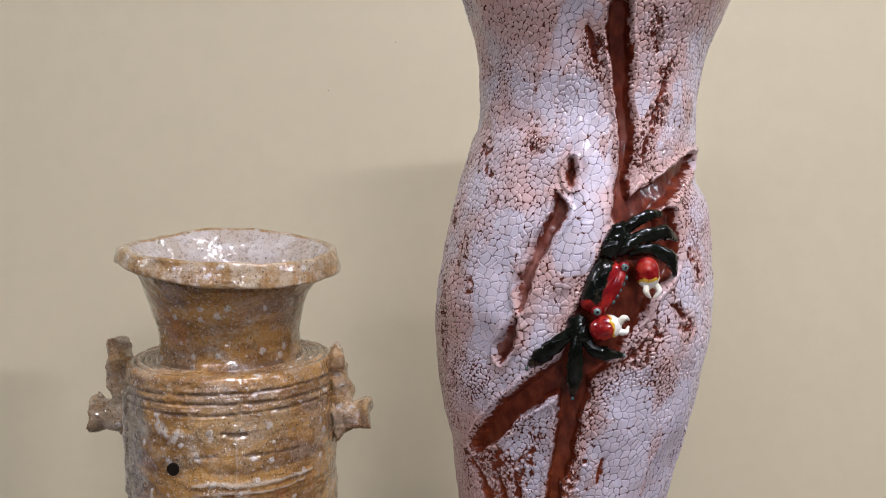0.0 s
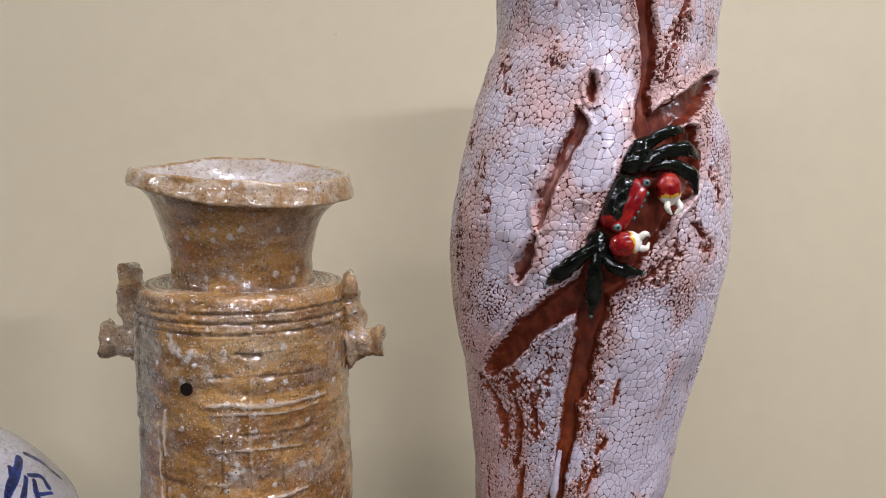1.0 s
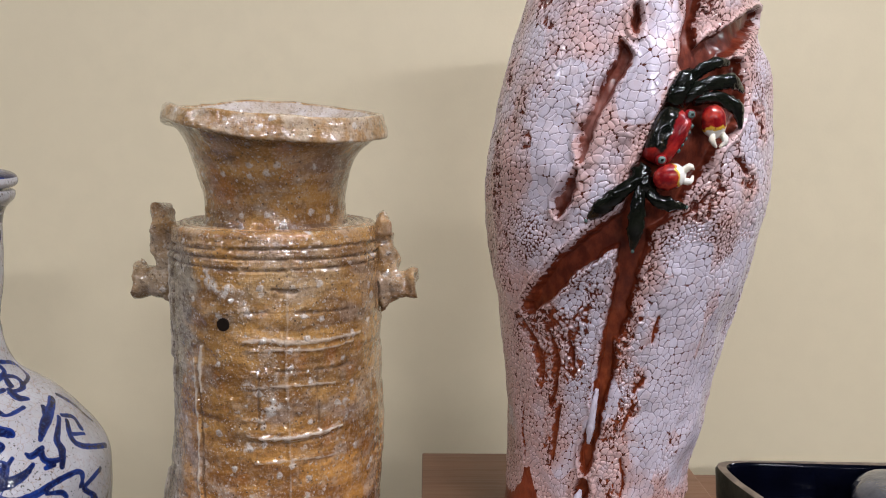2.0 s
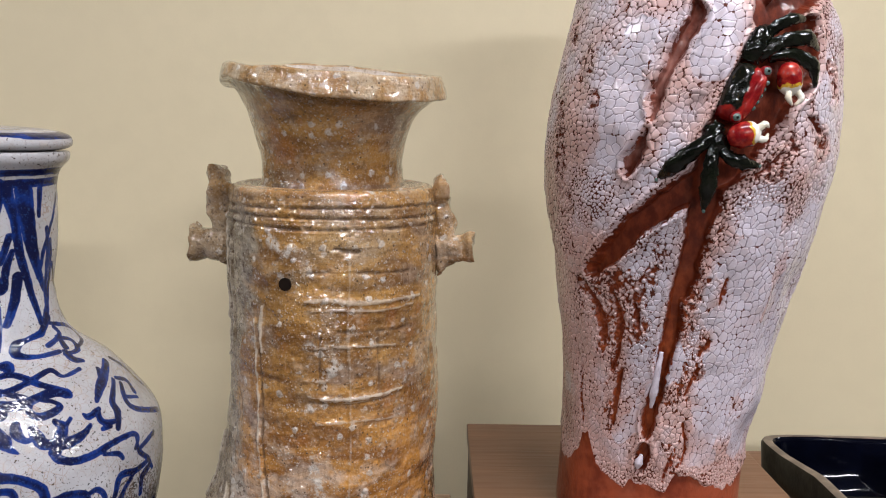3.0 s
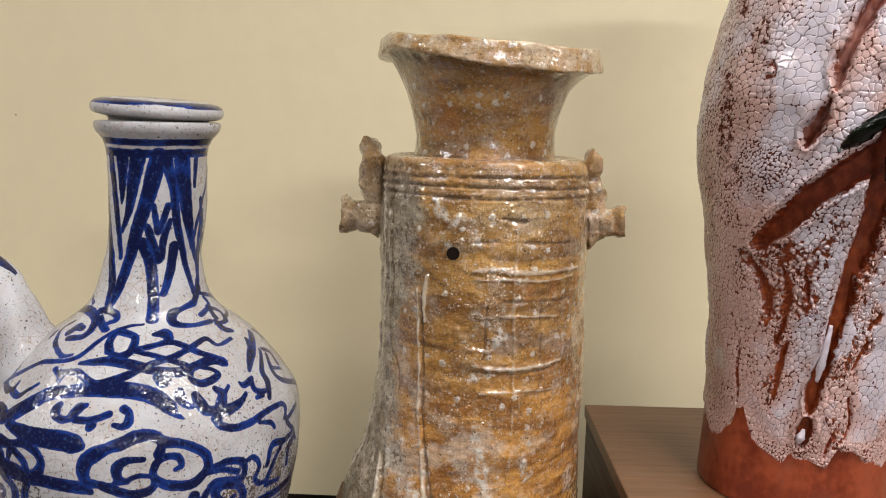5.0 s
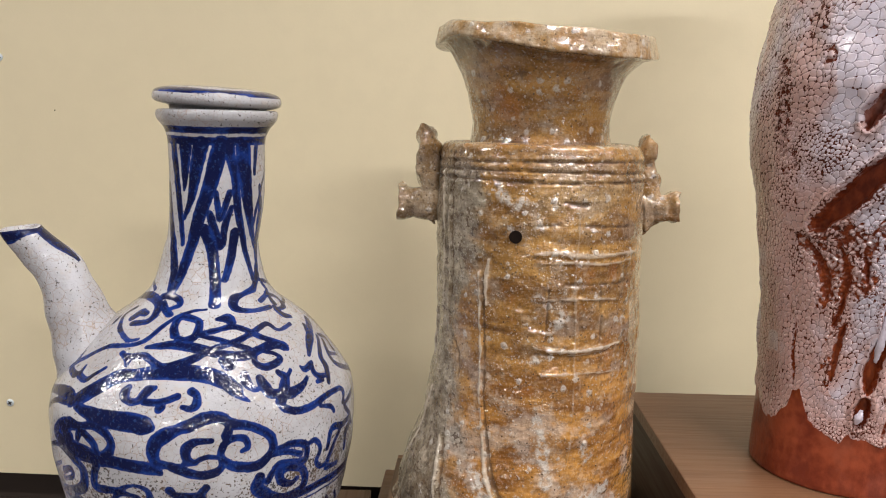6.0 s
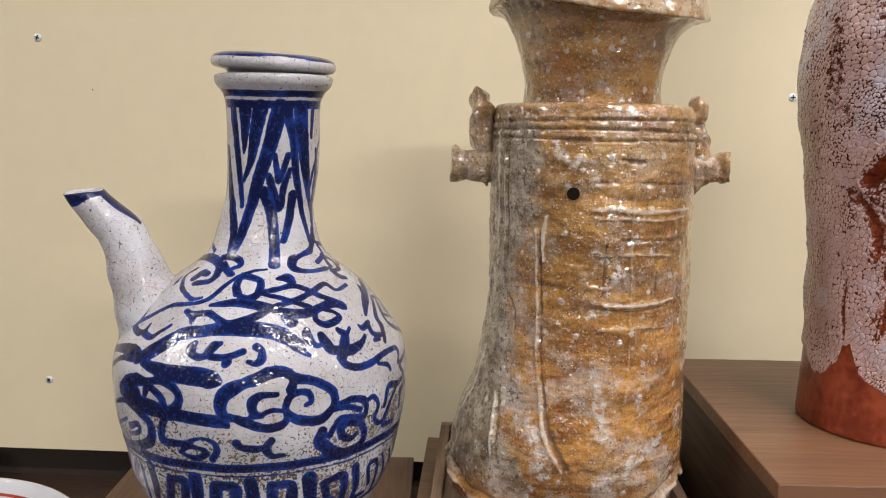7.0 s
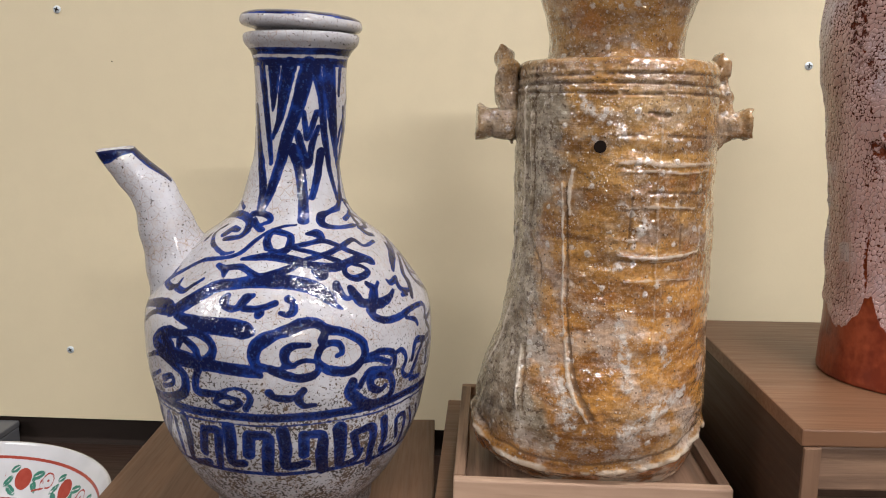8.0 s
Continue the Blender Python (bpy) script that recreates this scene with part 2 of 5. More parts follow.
def clay_and_glaze():
    """Thick crawled white glaze, crackled into beads and plates, over bare red clay: clay holds the distance to the bare channels."""
    n = Nodes("crawled_white_glaze", 0.35, 0.7)
    clay, plate, torn = n.field("clay"), n.field("plate"), n.field("rough")
    z, cell, fine = n.axis(2), n.field("cell"), n.field("fine")
    less = lambda v: n.math("SUBTRACT", 1.0, v)
    thread = n.math("ADD", cell, n.math("MULTIPLY", n.math("SUBTRACT", n.noise(420, 2), 0.5), 0.00022))
    line = n.ramp(thread, 0.00007, 0.00027)
    hole = n.math("MULTIPLY", n.ramp(n.math("ADD", n.field("junction"), n.math("MULTIPLY", n.math("SUBTRACT", n.noise(300, 2), 0.5), 0.0009)), 0.00050, 0.00034), n.ramp(n.math("SUBTRACT", n.noise(48, 3), n.math("MULTIPLY", plate, 0.05)), 0.42, 0.52))
    streak = n.noise(1.0, 3, 0.6, n.node("Mapping", Vector=n.coords, Rotation=(0.0, radians(-25), 0.0), Scale=(400, 400, 170)))
    pit = n.ramp(n.math("SUBTRACT", n.math("ADD", streak, n.math("MULTIPLY", torn, 0.06)), n.math("MULTIPLY", plate, 0.10)), 0.638, 0.660)
    ragged = n.math("ADD", clay, n.math("MULTIPLY", n.math("SUBTRACT", n.noise(330, 3), 0.5), 0.0030))
    ragged = n.math("ADD", ragged, n.math("MULTIPLY", n.math("SUBTRACT", n.cells(300, "F1"), 0.45), 0.0016))
    bare = n.ramp(ragged, 0.0004, -0.0003)
    open_clay = n.math("MAXIMUM", bare, n.math("MAXIMUM", pit, hole))
    thin = n.ramp(n.math("ADD", n.noise(24, 3), n.math("ADD", n.math("ADD", n.ramp(clay, 0.0, 0.010, 0.13, 0), n.math("MULTIPLY", torn, 0.12)), n.math("SUBTRACT", n.math("MULTIPLY", n.field("thin"), 0.26), n.math("MULTIPLY", plate, 0.12)))), 0.44, 0.72)
    glaze = n.mix(n.math("MULTIPLY", thin, 0.85), (0.565, 0.515, 0.59), (0.53, 0.31, 0.26))
    glaze = n.mix(n.ramp(n.noise(300, 3), 0.45, 0.7, 0, 0.3), glaze, (0.52, 0.40, 0.40))
    glaze = n.mix(n.ramp(n.field("tone"), 0.35, 1.0, 0, 0.25), glaze, (0.56, 0.43, 0.42))
    cracks = n.mix(n.math("MULTIPLY", less(line), n.ramp(n.noise(60, 2), 0.3, 0.6, 0.7, 0.97)), glaze, n.mix(plate, n.mix(fine, (0.22, 0.155, 0.155), (0.30, 0.175, 0.15)), (0.14, 0.11, 0.13)))
    red = n.mix(n.ramp(n.noise(1.0, 4, vector=n.scaled(210, 210, 120)), 0.35, 0.7), n.mix(n.ramp(z, 0.22, 0.10), (0.075, 0.012, 0.006), (0.15, 0.026, 0.008)), n.mix(n.ramp(z, 0.22, 0.10), (0.165, 0.032, 0.013), (0.29, 0.062, 0.017)))
    red = n.mix(n.ramp(n.field("foot"), 0.3, 0.9), red, n.mix(n.ramp(n.math("ADD", n.math("MULTIPLY", n.noise(28, 4, 0.6), 0.7), n.math("MULTIPLY", n.noise(1.0, 4, vector=n.scaled(230, 230, 160)), 0.3)), 0.38, 0.62), (0.145, 0.024, 0.010), (0.285, 0.060, 0.024)))
    red = n.mix(n.ramp(n.noise(45, 4), 0.55, 0.75, 0, 0.35), red, (0.24, 0.075, 0.042))
    red = n.mix(n.math("MULTIPLY", n.field("wash"), n.ramp(n.noise(95, 3), 0.40, 0.66, 0.05, 0.7)), red, (0.34, 0.155, 0.125))
    # pits and holes painted darker than the open clay, for the shade inside them
    dent = n.math("MULTIPLY", n.math("MAXIMUM", pit, hole), less(bare))
    red = n.mix(n.math("MULTIPLY", dent, 0.75), red, (0.062, 0.018, 0.012))
    color = n.mix(open_clay, cracks, red)
    h = n.math("ADD", n.math("MULTIPLY", n.math("MULTIPLY", n.ramp(cell, 0.0, 0.0005), less(n.math("MAXIMUM", hole, open_clay))), 0.32), n.math("ADD", n.math("MULTIPLY", n.noise(500, 2), 0.14), n.math("MULTIPLY", n.math("MULTIPLY", bare, n.noise(1.0, 4, 0.65, n.scaled(190, 190, 70))), 0.6)))
    rough = n.math("ADD", 0.30, n.math("MULTIPLY", open_clay, 0.05))
    return n.done(color, rough, n.bump(h, 0.0010, 0.7), n.math("ADD", n.math("MULTIPLY", less(open_clay), 0.55), n.ramp(n.field("foot"), 0, 1, 0.30, 0.4)), n.bump(h, 0.0006, 0.6))


def ash_glaze():
    """Runny tan ash glaze over brown stoneware, greyer on one flank, spattered with pale spots."""
    n = Nodes("tan_ash_glaze", 0.3, 0.6)
    n.shader.inputs["Coat IOR"].default_value = 1.75
    n.shader.inputs["Coat Roughness"].default_value = 0.03
    x, z = n.axis(0), n.axis(2)
    big = n.noise(14, 4, 0.6)
    streaks = n.noise(1.0, 4, 0.6, n.scaled(26, 26, 90), distort=0.5)
    c = n.mix(n.ramp(streaks, 0.35, 0.68), n.mix(n.ramp(z, 0.20, 0.10), (0.165, 0.074, 0.016), (0.195, 0.073, 0.013)), n.mix(n.ramp(z, 0.20, 0.10), (0.41, 0.215, 0.055), (0.51, 0.240, 0.052)))
    c = n.mix(n.ramp(big, 0.50, 0.72, 0, 0.6), c, (0.46, 0.335, 0.185))
    c = n.mix(n.ramp(n.noise(33, 3), 0.56, 0.7, 0, 0.6), c, (0.33, 0.125, 0.030))
    veil = n.math("MULTIPLY", n.ramp(n.noise(110, 4, 0.7), 0.50, 0.66), n.ramp(n.noise(17, 3), 0.38, 0.62))
    c = n.mix(n.math("MULTIPLY", veil, 0.28), c, (0.50, 0.44, 0.36))
    c = n.mix(n.math("MULTIPLY", n.field("splash"), n.ramp(n.noise(250, 4, 0.65), 0.42, 0.58, 0.05, 0.85)), c, (0.61, 0.56, 0.50))
    grey = n.ramp(n.math("ADD", n.math("MULTIPLY", x, -1.0), n.math("ADD", n.math("MULTIPLY", n.math("SUBTRACT", n.noise(30, 4, 0.65), 0.5), 0.07), n.math("MULTIPLY", n.math("SUBTRACT", n.noise(9, 2), 0.5), 0.09))), 0.036, 0.052)
    grey = n.math("MULTIPLY", grey, n.ramp(z, 0.022, 0.05))
    grey = n.math("MULTIPLY", grey, n.ramp(n.field("rim"), 0.1, 0.6, 1.0, 0.35))
    ash = n.mix(n.ramp(n.noise(85, 4, 0.65), 0.35, 0.65), (0.14, 0.112, 0.072), (0.38, 0.33, 0.25))
    c = n.mix(n.math("MULTIPLY", grey, n.ramp(z, 0.262, 0.245, 0.35, 0.92)), c, ash)
    low = n.math("MULTIPLY", n.ramp(n.noise(38, 4, 0.65), 0.50, 0.62), n.ramp(z, 0.20, 0.05, 0.15, 0.45))
    c = n.mix(low, c, (0.62, 0.56, 0.50))
    c = n.mix(n.ramp(n.field("rim"), 0.2, 0.9, 0, 0.8), c, n.mix(n.ramp(n.noise(75, 4, 0.65), 0.40, 0.64), (0.33, 0.19, 0.070), (0.50, 0.40, 0.28)))
    drift = n.node("VectorMath", 0, {"operation": "ADD"}, i0=n.coords, i1=n.node("VectorMath", 0, {"operation": "SCALE"}, i0=n.noise(260, 3, out=1), i3=0.0045))
    c = n.mix(n.math("MULTIPLY", n.field("mouth"), 0.8), c, n.mix(n.ramp(n.noise(60, 4, 0.6), 0.4, 0.65), (0.50, 0.43, 0.37), (0.62, 0.58, 0.57)))
    spot_at = n.cells(125.0, "F1", out=0, vector=drift)
    keep = n.ramp(n.math("ADD", n.node("SeparateColor", 0, Color=n.cells(125.0, "F1", out=1, vector=drift)), n.math("MULTIPLY", n.noise(22, 2), 0.7)), 0.90, 1.0)
    spot = n.math("MULTIPLY", n.ramp(spot_at, 0.22, 0.16), keep)
    spot2 = n.math("MULTIPLY", n.ramp(n.cells(300.0, "F1", vector=drift), 0.26, 0.17), n.ramp(n.noise(50, 2), 0.44, 0.56))
    spot3 = n.math("MULTIPLY", n.ramp(n.cells(560.0, "F1"), 0.30, 0.20), n.ramp(n.noise(80, 3), 0.47, 0.58))
    spots = n.math("MAXIMUM", n.math("MAXIMUM", spot, n.math("MULTIPLY", spot2, 0.9)), n.math("MULTIPLY", spot3, 0.75))
    ring = n.math("MULTIPLY", n.math("MULTIPLY", n.ramp(spot_at, 0.30, 0.24), n.ramp(spot_at, 0.10, 0.16)), keep)
    c = n.mix(n.math("MULTIPLY", spots, 0.55), c, (0.62, 0.57, 0.51))
    c = n.mix(n.math("MULTIPLY", ring, 0.4), c, (0.70, 0.65, 0.58))
    dark = n.math("MULTIPLY", n.ramp(n.cells(250.0, "F1"), 0.17, 0.12), n.ramp(n.noise(70, 2), 0.40, 0.50))
    grit = n.math("MULTIPLY", n.ramp(n.noise(330, 3), 0.57, 0.62), n.ramp(grey, 0.2, 0.9, 0.35, 0.8))
    c = n.mix(n.math("MAXIMUM", n.math("MULTIPLY", dark, 0.85), grit), c, (0.075, 0.042, 0.022))
    fine = n.noise(700, 2)
    c = n.mix(n.ramp(fine, 0.5, 0.72, 0, 0.22), c, (0.58, 0.50, 0.40))
    c = n.mix(n.ramp(fine, 0.5, 0.28, 0, 0.25), c, (0.10, 0.05, 0.02))
    # crease shade painted dark into the grooves; ridges and ledge in paler glaze
    c = n.mix(n.ramp(n.field("groove_shade"), 0.25, 0.8, 0, 0.7), c, (0.11, 0.062, 0.032))
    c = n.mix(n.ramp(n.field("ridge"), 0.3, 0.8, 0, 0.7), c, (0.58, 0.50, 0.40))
    c = n.mix(n.math("MULTIPLY", n.field("foot"), n.ramp(n.field("ridge"), 0.6, 0.1)), c, n.mix(n.ramp(n.noise(70, 4, 0.6), 0.42, 0.62), (0.33, 0.13, 0.045), (0.55, 0.43, 0.32)))
    h = n.math("ADD", n.math("ADD", n.math("MULTIPLY", n.noise(130, 5, 0.7), 1.1), n.math("MULTIPLY", spots, 0.45)), n.math("MULTIPLY", n.noise(420, 3), 0.25))
    h = n.math("ADD", n.math("SUBTRACT", h, n.math("MULTIPLY", dark, 0.5)), n.math("MULTIPLY", n.noise(1.0, 3, vector=n.scaled(20, 20, 260)), 0.5))
    rough = n.ramp(n.math("ADD", n.noise(60, 3), n.math("MULTIPLY", grey, 0.15)), 0.35, 0.75, 0.12, 0.30)
    film = n.math("ADD", n.math("MULTIPLY", n.noise(120, 2), 0.30), n.math("ADD", n.math("MULTIPLY", spots, 0.10), n.math("MULTIPLY", n.noise(1.0, 3, 0.6, n.scaled(45, 45, 150)), 0.7)))
    return n.done(c, rough, n.bump(h, 0.0016, 0.85), n.ramp(n.math("ADD", grey, n.ramp(n.noise(28, 3), 0.4, 0.65, 0.5, 0)), 0.1, 1.0, 1.0, 0.75), n.bump(film, 0.0028, 0.85))


def ewer_glaze(name="blue_and_white_glaze"):
    """Cream crackled glaze with brushed cobalt (blue: distance to the strokes) and brown speckle where the glaze is thin."""
    n = Nodes(name, 0.25, 0.6)
    cream = n.mix(n.ramp(n.noise(25, 4), 0.35, 0.7), (0.40, 0.395, 0.415), (0.50, 0.50, 0.53))
    cream = n.mix(n.ramp(n.noise(140, 4, 0.65), 0.5, 0.72, 0, 0.45), cream, (0.46, 0.39, 0.33))
    wob = n.node("VectorMath", 0, {"operation": "ADD"}, i0=n.coords, i1=n.node("VectorMath", 0, {"operation": "SCALE"}, i0=n.noise(180, 2, out=1), i3=0.003))
    lines = n.math("MAXIMUM", n.ramp(n.cells(170.0, vector=wob), 0.0, 0.045, 0.75, 0), n.ramp(n.cells(420.0, vector=wob), 0.0, 0.05, 0.3, 0))
    cream = n.mix(n.math("MULTIPLY", lines, n.ramp(n.noise(30, 2), 0.35, 0.6)), cream, (0.30, 0.21, 0.15))
    zone = n.ramp(n.field("gritty"), 0.0, 1.0)
    g = n.noise(610, 3, 0.6)
    patch = n.math("MULTIPLY", n.math("SUBTRACT", n.noise(62, 3, 0.6), 0.5), 0.44)
    grit = n.ramp(n.math("ADD", g, n.math("ADD", n.math("MULTIPLY", zone, 0.128), n.math("MULTIPLY", patch, n.ramp(zone, 0, 1, 0.15, 1.1)))), 0.630, 0.665)
    cream = n.mix(n.math("MULTIPLY", grit, 0.92), cream, n.mix(n.ramp(n.noise(120, 3), 0.4, 0.62), (0.022, 0.015, 0.010), (0.095, 0.058, 0.030)))
    wet = n.math("ADD", n.field("blue"), n.math("MULTIPLY", n.math("SUBTRACT", n.noise(260, 3), 0.5), 0.0012))
    blue = n.ramp(wet, 0.0003, -0.0003)
    deep = n.mix(n.ramp(n.math("ADD", n.noise(75, 4, 0.65), n.ramp(wet, -0.0030, 0.0, -0.10, 0.10)), 0.42, 0.68), (0.001, 0.004, 0.040), (0.005, 0.026, 0.17))
    deep = n.mix(n.ramp(n.noise(420, 3), 0.56, 0.7, 0, 0.4), deep, (0.03, 0.075, 0.24))
    c = n.mix(n.math("MULTIPLY", blue, n.ramp(grit, 0, 1, 0.99, 0.93)), cream, deep)
    h = n.math("ADD", n.math("MULTIPLY", n.noise(110, 4, 0.6), 1.0), n.math("SUBTRACT", n.math("MULTIPLY", n.noise(420, 3), 0.5), n.math("MULTIPLY", grit, 0.6)))
    n.shader.inputs["Coat Roughness"].default_value = 0.03
    film = n.math("ADD", n.noise(95, 1), n.math("MULTIPLY", n.noise(240, 1), 0.45))
    return n.done(c, n.ramp(grit, 0, 1, 0.16, 0.5), n.bump(h, 0.0009, 0.7), n.ramp(grit, 0, 1, 0.32, 0.1), n.bump(film, 0.0010, 0.8))


def plain_glaze(name, a, b, rough, scale=60.0, bump=0.0004, coat=0.3):
    n = Nodes(name, rough, coat)
    c = n.mix(n.ramp(n.noise(scale, 4, 0.6), 0.35, 0.68), a, b)
    return n.done(c, None, n.bump(n.noise(scale * 3, 3), bump, 0.5))


CRAWLED = clay_and_glaze()
ASH = ash_glaze()
BLUE_WHITE = ewer_glaze()


def crab_shell():
    """Black glaze with olive streaks, running into red along the painted border."""
    n = Nodes("crab_shell_glaze", 0.2, 0.6)
    edge = n.math("ADD", n.field("red"), n.math("MULTIPLY", n.math("SUBTRACT", n.noise(240, 3), 0.5), 0.45))
    dark = n.mix(n.ramp(n.noise(1.0, 4, 0.65, n.scaled(420, 420, 160)), 0.52, 0.72), (0.002, 0.003, 0.002), (0.045, 0.032, 0.014))
    red = n.mix(n.ramp(n.noise(190, 4), 0.35, 0.7), (0.17, 0.004, 0.006), (0.34, 0.018, 0.012))
    return n.done(n.mix(n.ramp(edge, 0.06, -0.06), dark, red), None, n.bump(n.noise(330, 3), 0.0006, 0.6))


def crab_claw():
    """Red glaze, a ragged yellow band, then white towards the pincers."""
    n = Nodes("crab_claw_glaze", 0.2, 0.7)
    t = n.math("ADD", n.field("along"), n.math("MULTIPLY", n.math("SUBTRACT", n.noise(260, 3), 0.5), 0.7))
    red = n.mix(n.ramp(n.noise(230, 4), 0.40, 0.68), (0.17, 0.004, 0.006), (0.40, 0.030, 0.015))
    c = n.mix(n.ramp(t, 0.22, 0.30), red, (0.62, 0.36, 0.03))
    return n.done(n.mix(n.ramp(t, 0.36, 0.44), c, (0.74, 0.71, 0.64)), None, n.bump(n.noise(300, 3), 0.0005, 0.5))


CRAB_SHELL, CRAB_CLAW = crab_shell(), crab_claw()
CRAB_BLACK = plain_glaze("crab_black_glaze", (0.001, 0.0015, 0.001), (0.005, 0.007, 0.0035), 0.14, 90, 0.0007, 0.6)
CRAB_RED = plain_glaze("crab_red_glaze", (0.17, 0.003, 0.005), (0.28, 0.010, 0.010), 0.3, 160, 0.0004, 0.7)
CRAB_WHITE = plain_glaze("crab_white_glaze", (0.72, 0.66, 0.52), (0.80, 0.76, 0.68), 0.15, 200)
CRAB_EYE = plain_glaze("crab_eye_glaze", (0.05, 0.10, 0.09), (0.18, 0.24, 0.22), 0.12, 300)
NAVY = plain_glaze("navy_glaze", (0.0010, 0.0012, 0.0035), (0.0018, 0.0024, 0.007), 0.07, 40, 0.00005, 0.2)
BROWN_RIM = plain_glaze("iron_brown_rim", (0.10, 0.075, 0.055), (0.20, 0.155, 0.115), 0.42, 90, 0.0006, 0.0)
DISH_SIDE = plain_glaze("dark_iron_glaze", (0.010, 0.009, 0.007), (0.028, 0.024, 0.018), 0.35, 60, 0.0005, 0.1)
GREY_GLOSS = plain_glaze("grey_gloss_glaze", (0.035, 0.04, 0.055), (0.10, 0.10, 0.115), 0.05, 40, 0.0010, 1.0)
DRIP = plain_glaze("lilac_glaze_drip", (0.50, 0.44, 0.50), (0.58, 0.53, 0.60), 0.3, 150, 0.0006, 0.7)


# ---- the room ----
# only the north wall is seen; the rest is added to close the room
def wall(name, *a, paint=None):
    return tagged(part(name, block(*a, bevel=0), paint or UNSEEN_WALL), "smooth painted wall, cream behind the vases, darkened where unseen to limit fill", "wall", kind="structure")


wall("wall_north", -3.0, 3.0, WALL_Y, WALL_Y + 0.1, TABLE + 0.038, CEILING, paint=WALL)
tagged(part("wall_base", block(-3.0, 3.0, WALL_Y + 0.02, WALL_Y + 0.1, FLOOR, TABLE + 0.038, bevel=0), DARK_TRIM), "dark recessed strip below the cream wall", "wall", kind="structure")
wall("wall_south", -3.0, 3.0, -6.6, -6.5, FLOOR, CEILING)
wall("wall_west", -3.1, -3.0, -6.6, WALL_Y + 0.1, FLOOR, CEILING)
wall("wall_east", 3.0, 3.1, -6.6, WALL_Y + 0.1, FLOOR, CEILING)
tagged(part("floor", block(-3.1, 3.1, -6.6, WALL_Y + 0.1, FLOOR - 0.1, FLOOR, bevel=0), FLOORING), "plain brown vinyl floor", "floor", kind="structure")
tagged(part("ceiling", block(-3.1, 3.1, -6.6, WALL_Y + 0.1, CEILING, CEILING + 0.1, bevel=0), CEIL), "plain grey ceiling, unseen, darkened to limit bounced light", "ceiling", kind="structure")
for lx, ly, lw, ld, watts in LAMPS:
    fitting = thing("ceiling_light", "white ceiling light with a glowing diffuser", "ceiling light", (lx, ly, CEILING), group="ceiling lights")
    bm = bmesh.new()
    box(bm, -lw / 2, lw / 2, -ld / 2, -ld / 2 + 0.015, -0.06, 0), box(bm, -lw / 2, lw / 2, ld / 2 - 0.015, ld / 2, -0.06, 0)
    box(bm, -lw / 2, -lw / 2 + 0.015, -ld / 2 + 0.015, ld / 2 - 0.015, -0.06, 0), box(bm, lw / 2 - 0.015, lw / 2, -ld / 2 + 0.015, ld / 2 - 0.015, -0.06, 0)
    part("housing", bm, CEIL, fitting)
    part("diffuser", block(-lw / 2 + 0.016, lw / 2 - 0.016, -ld / 2 + 0.016, ld / 2 - 0.016, -0.05, -0.035), LAMP_GLOW, fitting)

shelf = thing("display_table", "long dark brown wooden display table against the wall", "table", (0, 0, 0))
part("tabletop", block(-2.2, 2.2, 0.22, WALL_Y + 0.018, TABLE - 0.03, TABLE, bevel=0.003), SHELF, shelf)
for lx in (-2.1, 2.1):
    for ly in (0.28, 0.8):
        part("leg", block(lx - 0.03, lx + 0.03, ly - 0.03, ly + 0.03, FLOOR, TABLE - 0.03, bevel=0.003), SHELF, shelf)


def screw(x, z, turn, size=0.0042):
    """A cross-head screw driven flush into the wall."""
    ob = thing("wall_screw", "small bright cross-head screw driven into the cream wall", "screw", (x, WALL_Y, z), group="screws in the wall")
    bm = bmesh.new()
    th = np.linspace(0, 2 * math.pi, 24, endpoint=False)
    rings = [(size, 0.0), (size, -0.0006), (size * 0.86, -0.0012), (size * 0.5, -0.0014)]
    co = np.array([[(r * math.cos(a), y, r * math.sin(a)) for a in th] for r, y in rings])
    part("head", sheet(co, wrap=True, cap=True), STEEL, ob)
    bm = bmesh.new()
    for k in range(2):
        bm2 = box(bmesh.new(), -size * 0.62, size * 0.62, -0.0018, -0.00142, -size * 0.13, size * 0.13)
        bmesh.ops.rotate(bm2, verts=bm2.verts, matrix=Matrix.Rotation(radians(turn + 90 * k), 3, "Y"))
        if k:
            bmesh.ops.translate(bm2, verts=bm2.verts, vec=(0, -0.0002, 0))
        me = mesh_of(bm2)
        bm.from_mesh(me)
    part("cross_slot", bm, DARK_HOLE, ob)


for sx, sz, turn in ((-0.6843, 0.3217, 20), (-0.6943, -0.0626, 60), (0.122, 0.2689, 0)):
    screw(sx, sz, turn)
bm = bmesh.new()
for mx, mz, ms in ((-0.6263, 0.2669, 0.0009), (-0.0491, 0.4986, 0.0005), (-0.1190, 0.4496, 0.0006)):
    bmesh.ops.create_icosphere(bm, subdivisions=1, radius=ms, matrix=Matrix.Translation((mx, WALL_Y, mz)) @ Matrix.Diagonal((1, 0.4, 1, 1)))
tagged(part("wall_specks", bm, DARK_HOLE), "small dark specks on the cream wall", "speck", kind="stuff")


